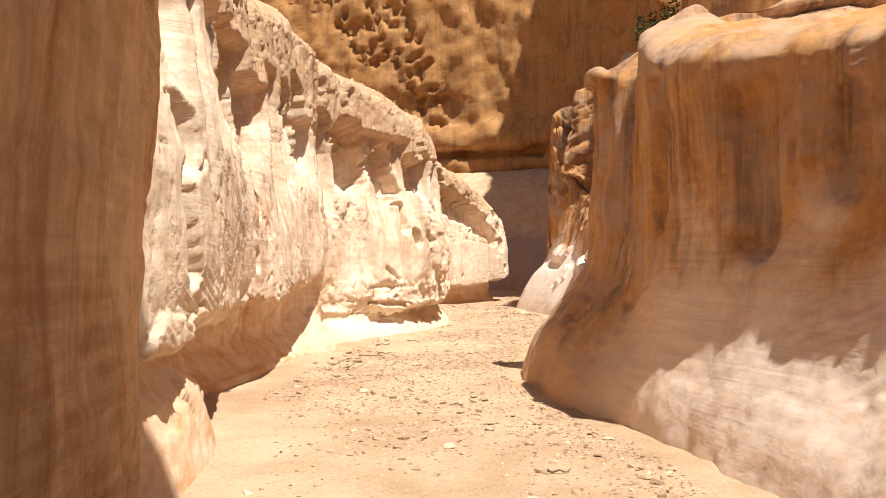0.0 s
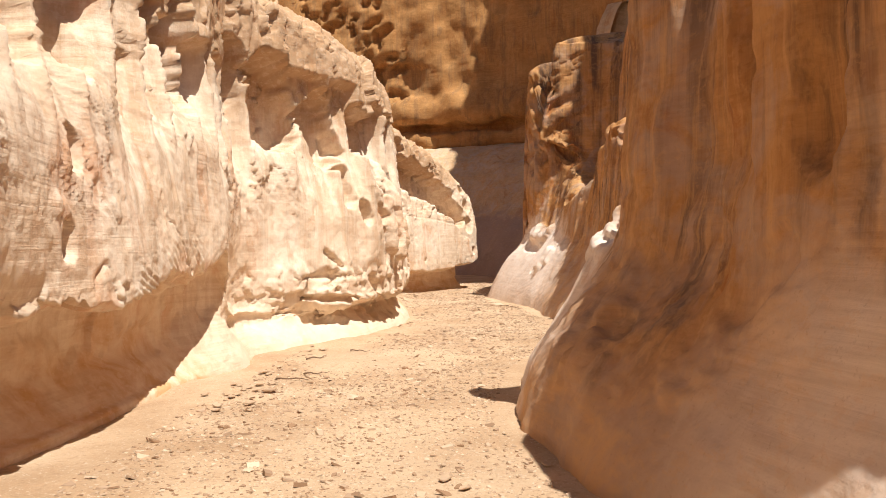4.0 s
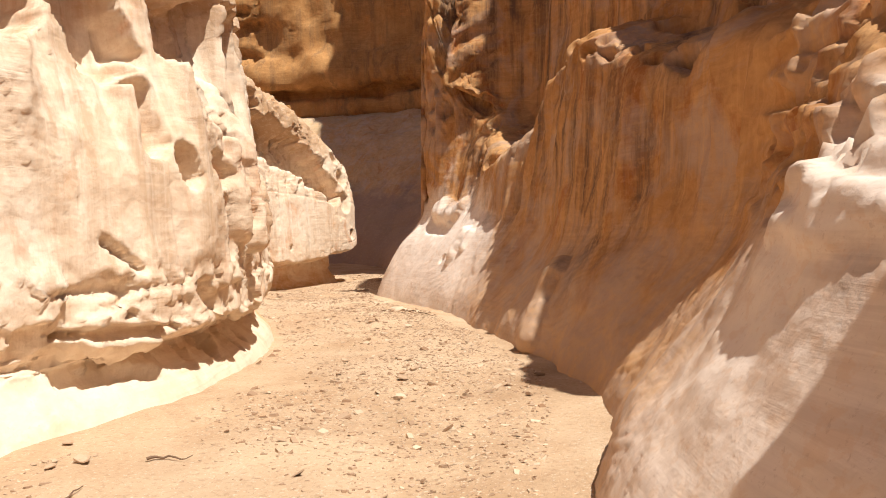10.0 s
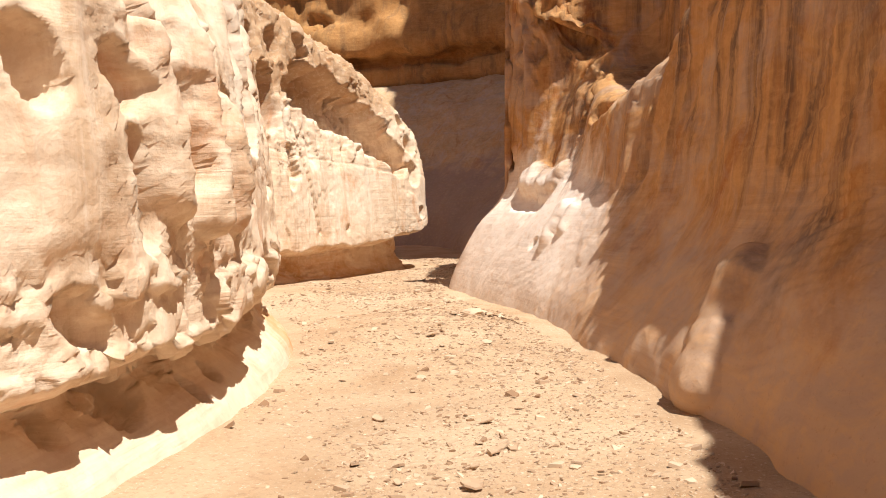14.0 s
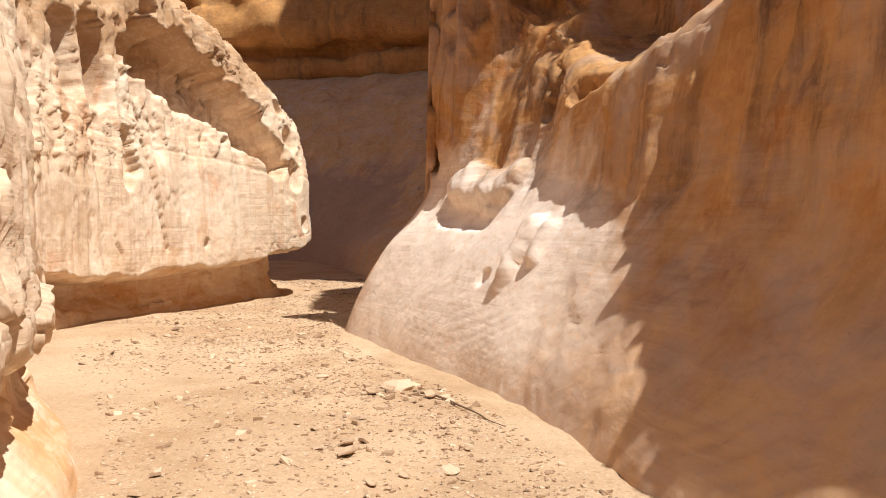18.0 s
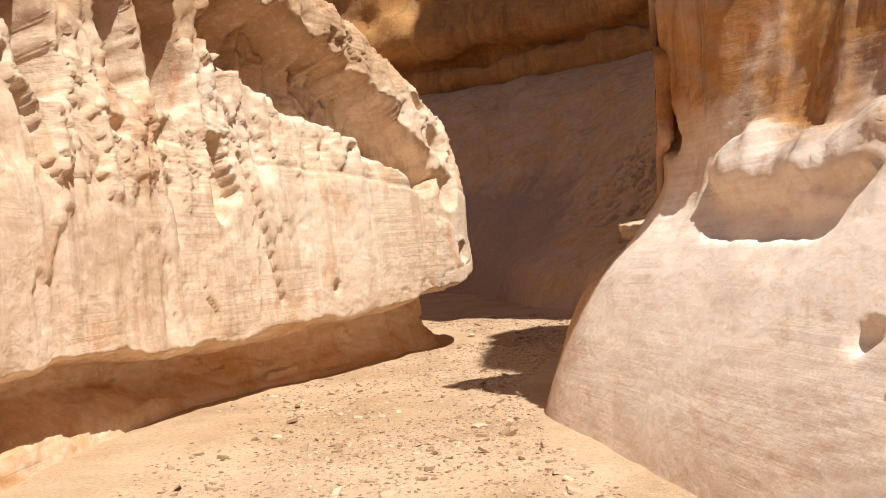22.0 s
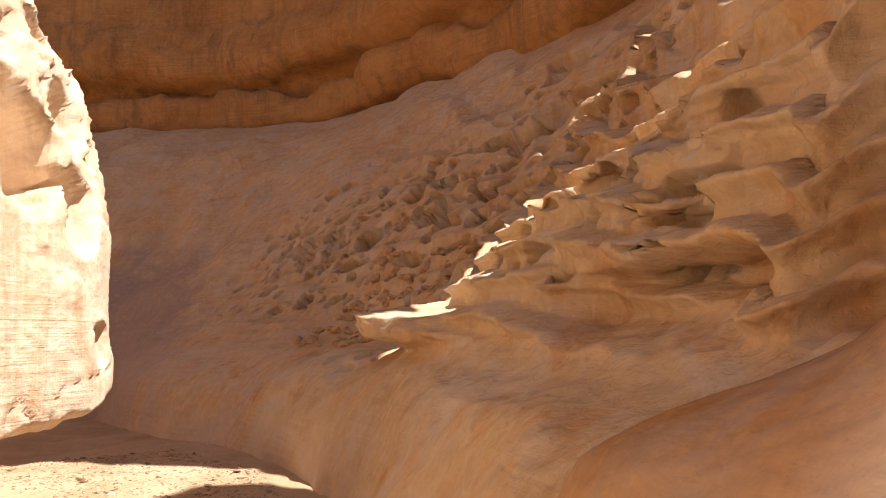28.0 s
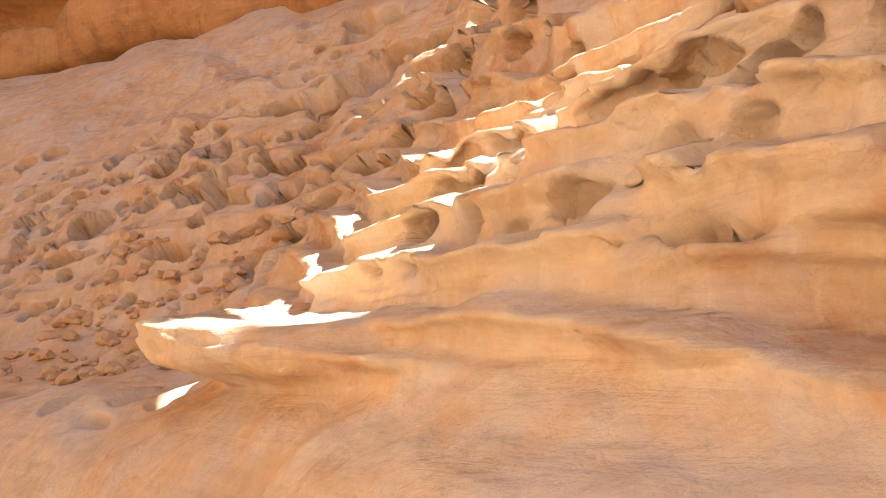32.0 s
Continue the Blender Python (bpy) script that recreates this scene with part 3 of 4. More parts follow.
p, u, _ = sheet(rows_xy(rows), left_knots(rows), -1, 0.032, 0.032)
p = ragged(p, 0.3, 1.9, 0.12, 15)
n = smooth_normals(p, -1, 12)
x, y, z = p[..., 0], p[..., 1], p[..., 2]
bend = 0.35 * fbm(x * 0.8, y * 0.8, z * 0.5, 3, 340)
face = step(0.8, 1.1, z)
upper = step(2.5, 3.0, z + 0.6 * bend + 0.4 * step(33.6, 32.4, y))
d = grain(p, 11, 0.04, 0.014 * (0.4 + upper), 0.005)
cut = pockets(p, NOSE_RECESS, 85, 0.22, 0.2, 0.35, n) + pockets(p, NOSE_HOLES, 86, 0.12, 0.25, 0.0, n)
round2, tag2 = scallops(u / 0.42 + bend, 342)
d = d - cut - (0.02 + 0.07 * upper) * round2 * (0.3 + 0.7 * tag2) * face
d = d + upper * (0.13 * plates(p, u, 0.45, 0.8, 307) + 0.05 * plates(p, u, 0.16, 0.24, 308)) + 0.05 * face * plates(p, u, 0.9, 1.9, 309)
d = d + step(0.05, 0.15, z) * step(0.85, 0.7, z) * (0.1 * plates(p, u, 0.8, 0.2, 311) + 0.03 * plates(p, u, 0.2, 0.1, 312))
d = d + (0.012 + 0.012 * upper) * lamina(p, 0.09, 0.5, 344) * face * step(-0.1, 0.25, vnoise(x * 0.7, y * 0.7, z * 0.9, 345)) - 0.03 * cracks(p, 1.6, 0.018, 346, 0.5) * face
d = d - 0.02 * step(0.04, 0.0, abs(z - 2.75 + 0.25 * bend + 0.12 * (y - 35.0))) * face
rock("wall_left_nose", p + n * d[..., None], -1, PALE, "pale overhanging sandstone nose beside the sandy wash")

# slab beside the start, in shade
SLAB = [(-0.2, -7), (-0.7, -2), (-1.0, 1.5), (-1.38, 4.3), (-1.75, 4.85), (-2.6, 5.0)]
sk = [[(0, -0.4), (-0.02, 1.5), (-0.12, 3.2), (-0.2, 6), (0.3, 7.5), (4, 8), (4.4, -0.4)]] * len(SLAB)
p, u, _ = sheet(SLAB, sk, -1, 0.055, 0.055)
n = smooth_normals(p, -1, 8)
d = grain(p, 31, 0.07, 0.03, 0.008) - 0.02 * cracks(p, 1.3, 0.02, 350, 0.5) + 0.03 * plates(p, u, 0.35, 1.0, 351) * step(0.0, 0.25, vnoise(p[..., 0], p[..., 1], p[..., 2] * 0.6, 352))
rock("wall_left_slab", p + n * d[..., None], -1, SLABROCK, "smooth shaded orange sandstone slab leaning over the wash")

# the right wall: x, y, apron offset and height, middle offset and height, top offset and height, second tier's offset and height
RIGHT_ROWS = [
    (3.0, -9, 0.5, 0.8, 0.9, 3.0, 1.2, 5.0, 2, 6), (2.8, -2, 0.5, 0.8, 0.8, 2.5, 1.2, 4.5, 2, 5), (2.5, 3.0, 0.8, 0.9, 1.3, 2.0, 1.5, 3.4, 2.4, 4), (2.35, 5.7, 0.8, 0.95, 1.15, 1.9, 1.2, 3.5, 2.2, 3.9),
    (2.2, 8.1, 0.3, 0.8, 0.5, 1.8, 0.4, 3.9, 2, 4.2), (1.75, 9.7, 0.5, 0.8, 1.1, 1.6, 1.2, 4.6, 2.2, 4.8), (1.68, 10.6, 0.5, 0.85, 1.15, 1.5, 1.4, 4.35, 2.2, 4.6), (1.66, 11.4, 0.55, 0.9, 1.0, 1.6, 1.0, 4.5, 2, 4.7), (1.7, 12.1, 0.55, 0.9, 1.05, 1.6, 1.3, 4.4, 2.3, 4.7),
    (1.82, 12.8, 0.6, 0.9, 1.15, 1.65, 2.6, 3.6, 4.6, 5.2), (1.95, 13.6, 0.6, 0.9, 1.15, 1.75, 3.0, 3.7, 4.9, 5.6), (2.5, 15.0, 0.6, 0.8, 1.1, 1.75, 2.6, 3.9, 4.8, 6.8),
]
RIGHT_ROWS_FAR = [
    (2.5, 15.0, 0.6, 0.8, 1.1, 1.75, 2.6, 3.9, 4.8, 6.8), (3.2, 16.5, 0.7, 0.8, 1.25, 1.6, 1.7, 3.3, 2.4, 7.5), (3.9, 18.0, 0.7, 0.9, 1.1, 1.5, 1.3, 3.5, 2.5, 8.5), (4.15, 20.0, 0.5, 0.9, 1.0, 1.6, 1.2, 3.75, 2.7, 8.5),
    (4.5, 22.8, 0.7, 0.8, 1.1, 1.6, 1.3, 4.5, 3.0, 8.5), (4.5, 25.0, 0.8, 0.9, 1.35, 1.7, 1.7, 3.8, 3.3, 8.5), (4.6, 27.0, 0.6, 1.0, 1.2, 2.0, 1.4, 3.2, 3.0, 8.0),
]
MOUND_ROWS = [
    (4.6, 27.0, 0.6, 1.0, 1.2, 2.0, 1.4, 3.2, 3.0, 8.0), (4.45, 28.6, 0.75, 1.2, 1.45, 2.25, 2.1, 4.2, 3.4, 8.0), (4.36, 29.45, 0.75, 1.2, 1.5, 2.25, 2.0, 5.0, 1.75, 8.0), (4.3, 30.05, 0.72, 1.2, 1.4, 2.2, 1.28, 7.4, 3.6, 8.0), (4.24, 30.6, 0.7, 1.2, 1.32, 2.1, 1.35, 6.9, 3.2, 8.0), (4.22, 31.1, 0.7, 1.15, 1.3, 2.0, 1.45, 6.6, 3.0, 8.0),
    (4.32, 31.5, 0.68, 1.1, 1.35, 1.9, 1.7, 5.6, 3.2, 8.0), (4.75, 32.4, 0.52, 1.1, 1.75, 1.62, 3.1, 3.6, 4.2, 8.0), (5.7, 33.7, 0.4, 1.1, 2.0, 1.3, 4.6, 3.2, 6.2, 8.0),
]


def right_knots(rows):
    out = []
    for x, y, a, za, m, zm, t, zt, b, zb in rows:
        out.append([(0, -0.4), (a * 0.35, za * 0.3), (a, za), (m, zm), (m * 0.5 + t * 0.5, zm * 0.5 + zt * 0.5), (t, zt - 0.25), (t + 0.3, zt), (b - 0.25, zt + 0.25), (b, zt * 0.4 + zb * 0.6), (b + 0.3, zb), (b + 3, zb + 0.4), (b + 3.5, -0.4)])
    return out


p, u, _ = sheet(rows_xy(RIGHT_ROWS + RIGHT_ROWS_FAR[1:] + MOUND_ROWS[1:]), right_knots(RIGHT_ROWS + RIGHT_ROWS_FAR[1:] + MOUND_ROWS[1:]), 1, 0.039, 0.039)
end = step(u.max() - 1.5, u.max(), u)
p[..., 2] -= 0.45 * end
p[..., 0] += 0.3 * end
RIGHT_SHAPES = [
    (2.62, 8.31, 3.4, 2.64, 8.49, 2.2, 0.26, 0.16), (3.42, 6.1, 2.9, 3.4, 6.08, 2.2, 0.2, 0.1), (3.06, 7.0, 3.0, 3.03, 7.0, 1.9, 0.36, 0.16), (2.55, 9.65, 3.3, 2.56, 9.4, 2.65, 0.3, 0.16),
    (2.45, 9.5, 4.15, 2.7, 11.6, 4.3, 0.22, -0.14), (2.04, 10.9, 0.72, 2.02, 10.8, 0.62, 0.24, -0.07), (2.45, 11.1, 1.35, 2.4, 11.0, 1.1, 0.2, -0.05),
]
BAY_SHAPES = [
    (2.75, 12.7, 1.65, 3.3, 14.2, 1.72, 0.24, -0.06), (2.95, 12.6, 2.2, 3.9, 14.8, 2.35, 0.24, -0.07), (3.1, 12.6, 2.75, 4.3, 15.2, 3, 0.26, -0.07), (2.95, 12.8, 1.95, 3, 13.3, 1.98, 0.16, 0.2),
    (3.4, 13.9, 2.05, 3.6, 14.4, 2.1, 0.16, 0.2), (3.2, 12.9, 2.5, 3.3, 13.3, 2.5, 0.16, 0.2), (3.8, 14.2, 2.65, 4, 14.7, 2.7, 0.17, 0.2),
]
FIN_SHAPES = [
    (5.34, 19.85, 4.65, 5.34, 19.85, 4.4, 0.24, 0.35), (5.29, 19.3, 4.1, 5.29, 19.3, 3.8, 0.28, 0.35), (5.46, 20.8, 4.4, 5.46, 20.8, 4.0, 0.28, 0.35), (5.27, 18.7, 3.5, 5.27, 18.4, 3.3, 0.25, 0.35),
    (5.96, 28.2, 3.0, 5.95, 28.4, 4.6, 0.3, 0.3), (5.85, 29.2, 5.0, 6.3, 29.2, 5.8, 0.3, -0.2), (5.75, 29.5, 7.45, 5.6, 29.4, 7.5, 0.25, -0.3), (5.54, 30.96, 3.1, 5.56, 30.72, 2.4, 0.14, 0.2), (6.0, 26.9, 3.1, 6.1, 27.3, 3.0, 0.2, 0.25),
]
KNOBS = [
    (2.05, 10.3, 0.45, 2, 10.5, 0.5, 0.26, -0.036), (2.3, 9.9, 1.15, 2.35, 10.1, 1.2, 0.24, -0.0338), (1.95, 11.4, 0.85, 2, 11.3, 0.95, 0.28, -0.0405), (2.5, 10.5, 1.6, 2.5, 10.7, 1.75, 0.26, -0.036),
    (2.3, 11.8, 1.45, 2.35, 11.7, 1.6, 0.24, -0.045), (2.25, 10.75, 1.05, 2.3, 10.6, 1, 0.2, 0.07), (2.15, 9.4, 0.8, 2.2, 9.2, 0.85, 0.3, -0.0315), (2.6, 8.8, 1.5, 2.55, 9.2, 1.3, 0.22, 0.05),
    (3, 7.2, 1, 2.8, 8, 0.9, 0.2, -0.018), (3.2, 5.5, 1.1, 3, 6.4, 1.2, 0.22, -0.018),
]
MOUND_SHAPES = [
    (5.7, 29.7, 2.02, 5.68, 28.4, 2.08, 0.3, -0.2), (5.5, 29.6, 1.62, 5.48, 28.5, 1.58, 0.22, 0.1), (5.11, 27.58, 1.0, 5.11, 27.58, 0.98, 0.1, 0.12), (5.49, 27.1, 1.5, 5.25, 27.2, 0.8, 0.15, -0.14),
    (5.5, 26.8, 1.5, 5.4, 26.8, 1.2, 0.12, -0.1), (4.9, 20.9, 0.9, 4.4, 20.7, 0.2, 0.25, -0.16),
]
x, y, z = p[..., 0], p[..., 1], p[..., 2]
n = smooth_normals(p, 1, 12)
bend = 0.35 * fbm(x * 0.8, y * 0.8, z * 0.4, 3, 360)
mound = step(25.6, 26.6, y) * step(2.0, 1.5, z)
high = step(1.5, 2.2, z + bend)
lumpy = band(8.6, 9.4, 12.2, 12.8, y) * band(0.2, 0.5, 1.9, 2.4, z)
d = grain(p, 41, 0.07 * (1 - 0.6 * mound), 0.025 * (1 - 0.85 * mound), 0.006 * (1 - 0.7 * mound))
every = RIGHT_SHAPES + BAY_SHAPES + KNOBS + FIN_SHAPES + MOUND_SHAPES
d = d - pockets(p, [s for s in every if s[7] > 0], 361, 0.25, 0.4, 0.2, n)
d = d + ribs(p, [(*s[:7], -s[7]) for s in every if s[7] < 0], 362, 0.35)
round1, tag1 = scallops(u / 0.75 + bend, 363)
round2, tag2 = scallops(u / 0.24 + 1.4 * bend, 364)
d = d - 0.1 * high * round1 * (0.2 + tag1) - 0.018 * high * round2 * tag2
some = step(-0.05, 0.2, vnoise(x * 0.6, y * 0.6, z * 0.4, 313))
d = d + high * some * (0.08 * plates(p, u, 0.7, 1.5, 312) + 0.02 * plates(p, u, 0.2, 0.4, 314)) + lumpy * (0.04 * plates(p, u, 0.5, 0.42, 316) + 0.02 * plates(p, u, 0.16, 0.14, 317))
d = d - 0.02 * cracks(p, 1.5, 0.015, 365, 0.6) * (1 - 0.5 * mound) + 0.012 * lamina(p, 0.1, 0.35, 366) * step(0.0, 0.3, vnoise(x * 0.7, y * 0.7, z * 0.8, 367)) * (1 - 0.5 * mound)
tall = along(p)
d = d + 0.1 * lamina(p, 0.36, -0.12, 368) * band(12.3, 12.8, 16.0, 17.0, y) * band(1.5, 1.7, 3.5, 3.9, z) * (x < 6.3)


def scoops(wide, high_, depth, seed, fill, sharp):
    r, tag = pits(u / wide + bend, tall / high_ + bend, seed)
    edge = 0.36 + 0.12 * tag
    return depth * (0.5 + 0.6 * tag) * step(edge, edge - sharp, r) * (tag < fill)


d = d - band(12.3, 12.8, 16.0, 17.0, y) * band(1.5, 1.7, 3.5, 3.9, z) * (x < 6.3) * np.maximum(scoops(0.6, 0.36, 0.12, 7, 0.5, 0.12), scoops(0.2, 0.14, 0.07, 8, 0.5, 0.1))
d = d - step(26.5, 28.5, y) * step(3.4, 4.2, z) * (x < 7.2) * np.maximum(scoops(0.55, 0.6, 0.24, 5, 0.6, 0.12), scoops(0.22, 0.22, 0.1, 9, 0.5, 0.1))
d = d - band(17.5, 18.5, 21.5, 23.5, y) * band(3.7, 4.0, 6.0, 7.5, z) * (x < 8.2) * np.maximum(scoops(0.6, 0.5, 0.34, 6, 0.7, 0.12), scoops(0.25, 0.25, 0.12, 10, 0.5, 0.1))
p = p + n * d[..., None]
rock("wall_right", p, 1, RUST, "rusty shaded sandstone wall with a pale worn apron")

# the alcove: a bowl that leans back from its foot to a ledge
BOWL_FOOT = [(4.95, 30.8), (4.72, 32.3), (5.9, 35.3), (7.0, 37.6), (7.5, 40.0), (7.5, 44.5), (7.5, 50.0), (5.0, 54.5), (0.0, 57.5), (-8.0, 60.0)]
BOWL_KNOTS = [
    [(0, -0.4), (0.4, 0.6), (0.8, 1.1), (1.5, 1.4), (2.2, 2.4), (3.0, 5.0), (4.2, 10.0), (7, 10.3), (8, -0.4)],
    [(0, -0.4), (0.4, 0.6), (0.8, 1.1), (1.5, 1.4), (2.2, 2.4), (3.0, 5.0), (4.2, 10.0), (7, 10.3), (8, -0.4)],
    [(0, -0.4), (0.4, 0.6), (0.75, 1.2), (1.15, 1.4), (2.35, 2.7), (4.6, 4.5), (8.0, 10.0), (11, 10.3), (12, -0.4)],
    [(0, -0.4), (0.35, 0.6), (0.7, 1.2), (1.1, 1.5), (2.25, 2.6), (4.8, 4.6), (8.8, 9.6), (11, 9.9), (12, -0.4)],
    [(0, -0.4), (0.45, 0.7), (1.0, 1.2), (2.0, 1.6), (3.2, 2.8), (6.0, 5.4), (9.0, 8.9), (11, 9.2), (12, -0.4)],
    [(0, -0.4), (0.5, 0.8), (1.3, 1.3), (2.8, 2.2), (4.2, 3.8), (6.4, 6.0), (9.0, 8.6), (11, 8.9), (12, -0.4)],
    [(0, -0.4), (0.4, 0.8), (1.0, 1.6), (2.2, 2.8), (4.0, 4.5), (6.5, 7.0), (9.0, 8.6), (11, 8.9), (12, -0.4)],
    [(0, -0.4), (0.4, 0.8), (0.8, 1.8), (1.8, 3.2), (3.2, 5.0), (5.0, 7.2), (7.0, 8.7), (9, 9.0), (10, -0.4)],
    [(0, -0.4), (0.4, 0.8), (0.8, 1.8), (1.6, 3.2), (2.8, 5.0), (4.2, 7.2), (6.0, 8.7), (8, 9.0), (9, -0.4)],
    [(0, -0.4), (0.4, 0.8), (0.8, 1.8), (1.6, 3.2), (2.8, 5.0), (4.2, 7.2), (6.0, 8.7), (8, 9.0), (9, -0.4)],
]
def hollowed(pts, u, inward):
    """Ledges, scoops and honeycomb on the alcove wall: steep risers with thin treads, all cut level into the rock."""
    z = pts[..., 2]
    y = pts[..., 1]
    base = pts[:, :, :2]
    foot = np.array([[np.interp(0.0, z[:12, j], base[:12, j, c]) for c in (0, 1)] for j in range(z.shape[1])])
    off = ((base - foot[None]) * inward[None]).sum(2)
    rib = 0.4 * fbm(u * 0.4, z * 0.12, z * 0, 2, 61) + 0.26 * fbm(u * 1.3, z * 0.7, z * 0, 2, 60, 0.5)
    dip = 0.13 * np.clip(y - 33.5, -1.5, 4.5)
    beds_z = [-0.7, 1.25, 1.6, 1.95, 2.3, 2.65, 3.05, 3.5, 4.1, 5.0, 6.2, 7.9, 12.0]
    beds_k = list(range(13))
    lay = np.interp(z - dip, beds_z, beds_k) + rib
    k = np.floor(lay)
    f = lay - k
    sunny = band(34.6, 35.2, 38.2, 39.0, y) * step(4.6, 4.0, z)
    run = 0.2 + 0.16 * sunny
    tread = np.where(f < 0.78, run * f / 0.78, run + (1 - run) * (f - 0.78) / 0.22)
    strong = step(1.4, 1.6 + 0.9 * step(37.5, 39.0, y), z) * step(8.2, 7.0, z) * (0.35 + 0.65 * step(39.2, 38.2, y)) * step(47.0, 43.0, y)
    zs = z + strong * (np.interp(k + tread - rib, beds_k, beds_z) + dip - z)
    for j in range(z.shape[1]):
        top = int(np.argmax(z[:, j] > 8.2))
        if top > 4:
            off[:top, j] = np.interp(zs[:top, j], z[:top, j], off[:top, j])
    out = pts.copy()
    out[..., :2] = foot[None] + inward[None] * off[..., None]
    x, y = out[..., 0], out[..., 1]
    # the risers lean out to a thin lip
    d = 0.1 * strong * (step(0.78, 0.3, f) - 0.5 * step(0.55, 0.78, f) * step(1.0, 0.8, f))

    def cells(wide, tall, depth, seed, fill, sharp=0.09):
        w = 0.22 * vnoise(u * 1.1 / wide, z * 1.1 / tall, z * 0, seed + 4)
        w2 = 0.22 * vnoise(u * 1.1 / wide, z * 1.1 / tall, z * 0 + 3.5, seed + 5)
        r, tag = pits(u / wide + w, z / tall + w2, seed)
        edge = 0.26 + 0.2 * (tag / fill)
        bowl = 0.65 + 0.35 * np.sqrt(np.clip(1 - (r / edge) ** 2, 0, 1))
        return depth * (0.5 + 0.6 * tag / fill) * step(edge, edge - sharp, r) * bowl * (tag < fill)

    def zone(y0, y1, y2, y3, z0, z1, z2, z3):
        wob = 0.5 * vnoise(u * 0.7, z * 1.1, z * 0, 90)
        return step(y0, y1, y + wob) * step(y3, y2, y + wob) * step(z0, z1, z + 0.4 * wob) * step(z3, z2, z + 0.4 * wob)

    patch = step(-0.6, -0.25, vnoise(u * 0.45, z * 0.9, z * 0, 62))
    holes = zone(37.8, 38.8, 46.0, 48.0, 2.0, 2.2, 4.8, 5.6) * patch * cells(0.5, 0.34, 0.8, 65, 0.5, 0.06)
    holes = np.maximum(holes, zone(36.5, 37.5, 44.5, 47.5, 2.6, 2.9, 5.4, 6.0) * cells(0.85, 0.55, 0.8, 63, 0.25, 0.06))
    holes = np.maximum(holes, zone(37.8, 38.8, 45.0, 47.5, 1.9, 2.1, 4.4, 5.0) * cells(0.24, 0.17, 0.34, 66, 0.42, 0.08))
    holes = np.maximum(holes, zone(36.8, 37.6, 40.5, 42.5, 4.1, 4.5, 7.0, 8.0) * cells(0.7, 0.95, 0.8, 64, 0.6, 0.1))
    holes = np.maximum(holes, zone(36.0, 37.0, 41.5, 43.5, 4.3, 4.6, 7.4, 8.4) * cells(0.3, 0.36, 0.4, 67, 0.45))
    holes = np.maximum(holes, zone(32.6, 33.2, 37.0, 38.0, 1.8, 2.0, 3.9, 4.4) * cells(0.62, 0.36, 0.3, 68, 0.55, 0.12))
    holes = np.maximum(holes, zone(33.6, 34.2, 38.0, 39.0, 2.0, 2.2, 4.2, 4.6) * cells(0.36, 0.24, 0.2, 70, 0.5, 0.1))
    # long scoop above the shelf and small pockets below its edge
    d = d + 0.45 * zone(31.8, 32.3, 33.9, 34.4, 1.3, 1.55, 1.75, 1.95)
    out[..., :2] += inward[None] * d[..., None]
    holes = np.maximum(holes, zone(37.0, 37.6, 41.5, 42.5, 1.0, 1.1, 1.3, 1.5) * cells(0.5, 0.3, 0.14, 72, 0.45))
    n = smooth_normals(out, 1, 10)
    x, y, z = out[..., 0], out[..., 1], out[..., 2]
    holes = np.maximum(holes, pockets(out, ALCOVE_NICHES, 92, 0.14, 0.2, 0.1, n))
    rough = 0.02 * fbm(x * 5, y * 5, z * 5, 3, 69) * (0.4 + 0.6 * strong) + 0.018 * strong * lamina(out, 0.11, -0.1, 74) + 0.03 * strong * plates(out, u, 0.3, 0.2, 75) * (0.5 + 0.5 * step(37.0, 38.0, y))
    return out + n * (rough - holes)[..., None]


ALCOVE_NICHES = [
    (13.3, 40.8, 5.7, 13.2, 40.7, 5.0, 0.3, 0.6), (13.9, 40.2, 6.1, 13.7, 40.2, 5.3, 0.42, 0.6), (14.0, 39.6, 6.2, 13.9, 39.6, 5.6, 0.25, 0.5), (14.2, 38.6, 6.5, 14.1, 38.6, 5.9, 0.28, 0.6), (13.8, 37.6, 6.4, 13.7, 37.6, 5.9, 0.3, 0.6), (12.8, 38.26, 4.95, 12.8, 38.26, 4.9, 0.2, 0.5),
    (12.0, 41.63, 4.0, 12.0, 41.63, 3.9, 0.22, 0.5), (11.2, 40.0, 3.75, 11.2, 40.0, 3.7, 0.22, 0.45), (12.7, 44.3, 4.75, 12.7, 44.3, 4.7, 0.24, 0.5), (8.0, 33.3, 2.35, 7.9, 33.1, 2.3, 0.3, 0.35),
]
p, u, into = sheet(BOWL_FOOT[:7], BOWL_KNOTS[:7], 1, 0.03, 0.03, 700)
p = roughen(p, 1, 53, 0.14, 0.03, 0.0)
p = hollowed(p, u, into)
p[..., 2] -= 0.25 * step(48.3, 49.6, p[..., 1])
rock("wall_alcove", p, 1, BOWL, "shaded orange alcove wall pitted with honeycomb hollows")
p, u, _ = sheet(BOWL_FOOT[5:], BOWL_KNOTS[5:], 1, 0.14, 0.14)
p = roughen(p, 1, 53, 0.16, 0.04, 0.02)
p[..., 2] -= 0.25 * step(47.8, 46.5, p[..., 1])
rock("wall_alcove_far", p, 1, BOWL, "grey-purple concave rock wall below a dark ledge")

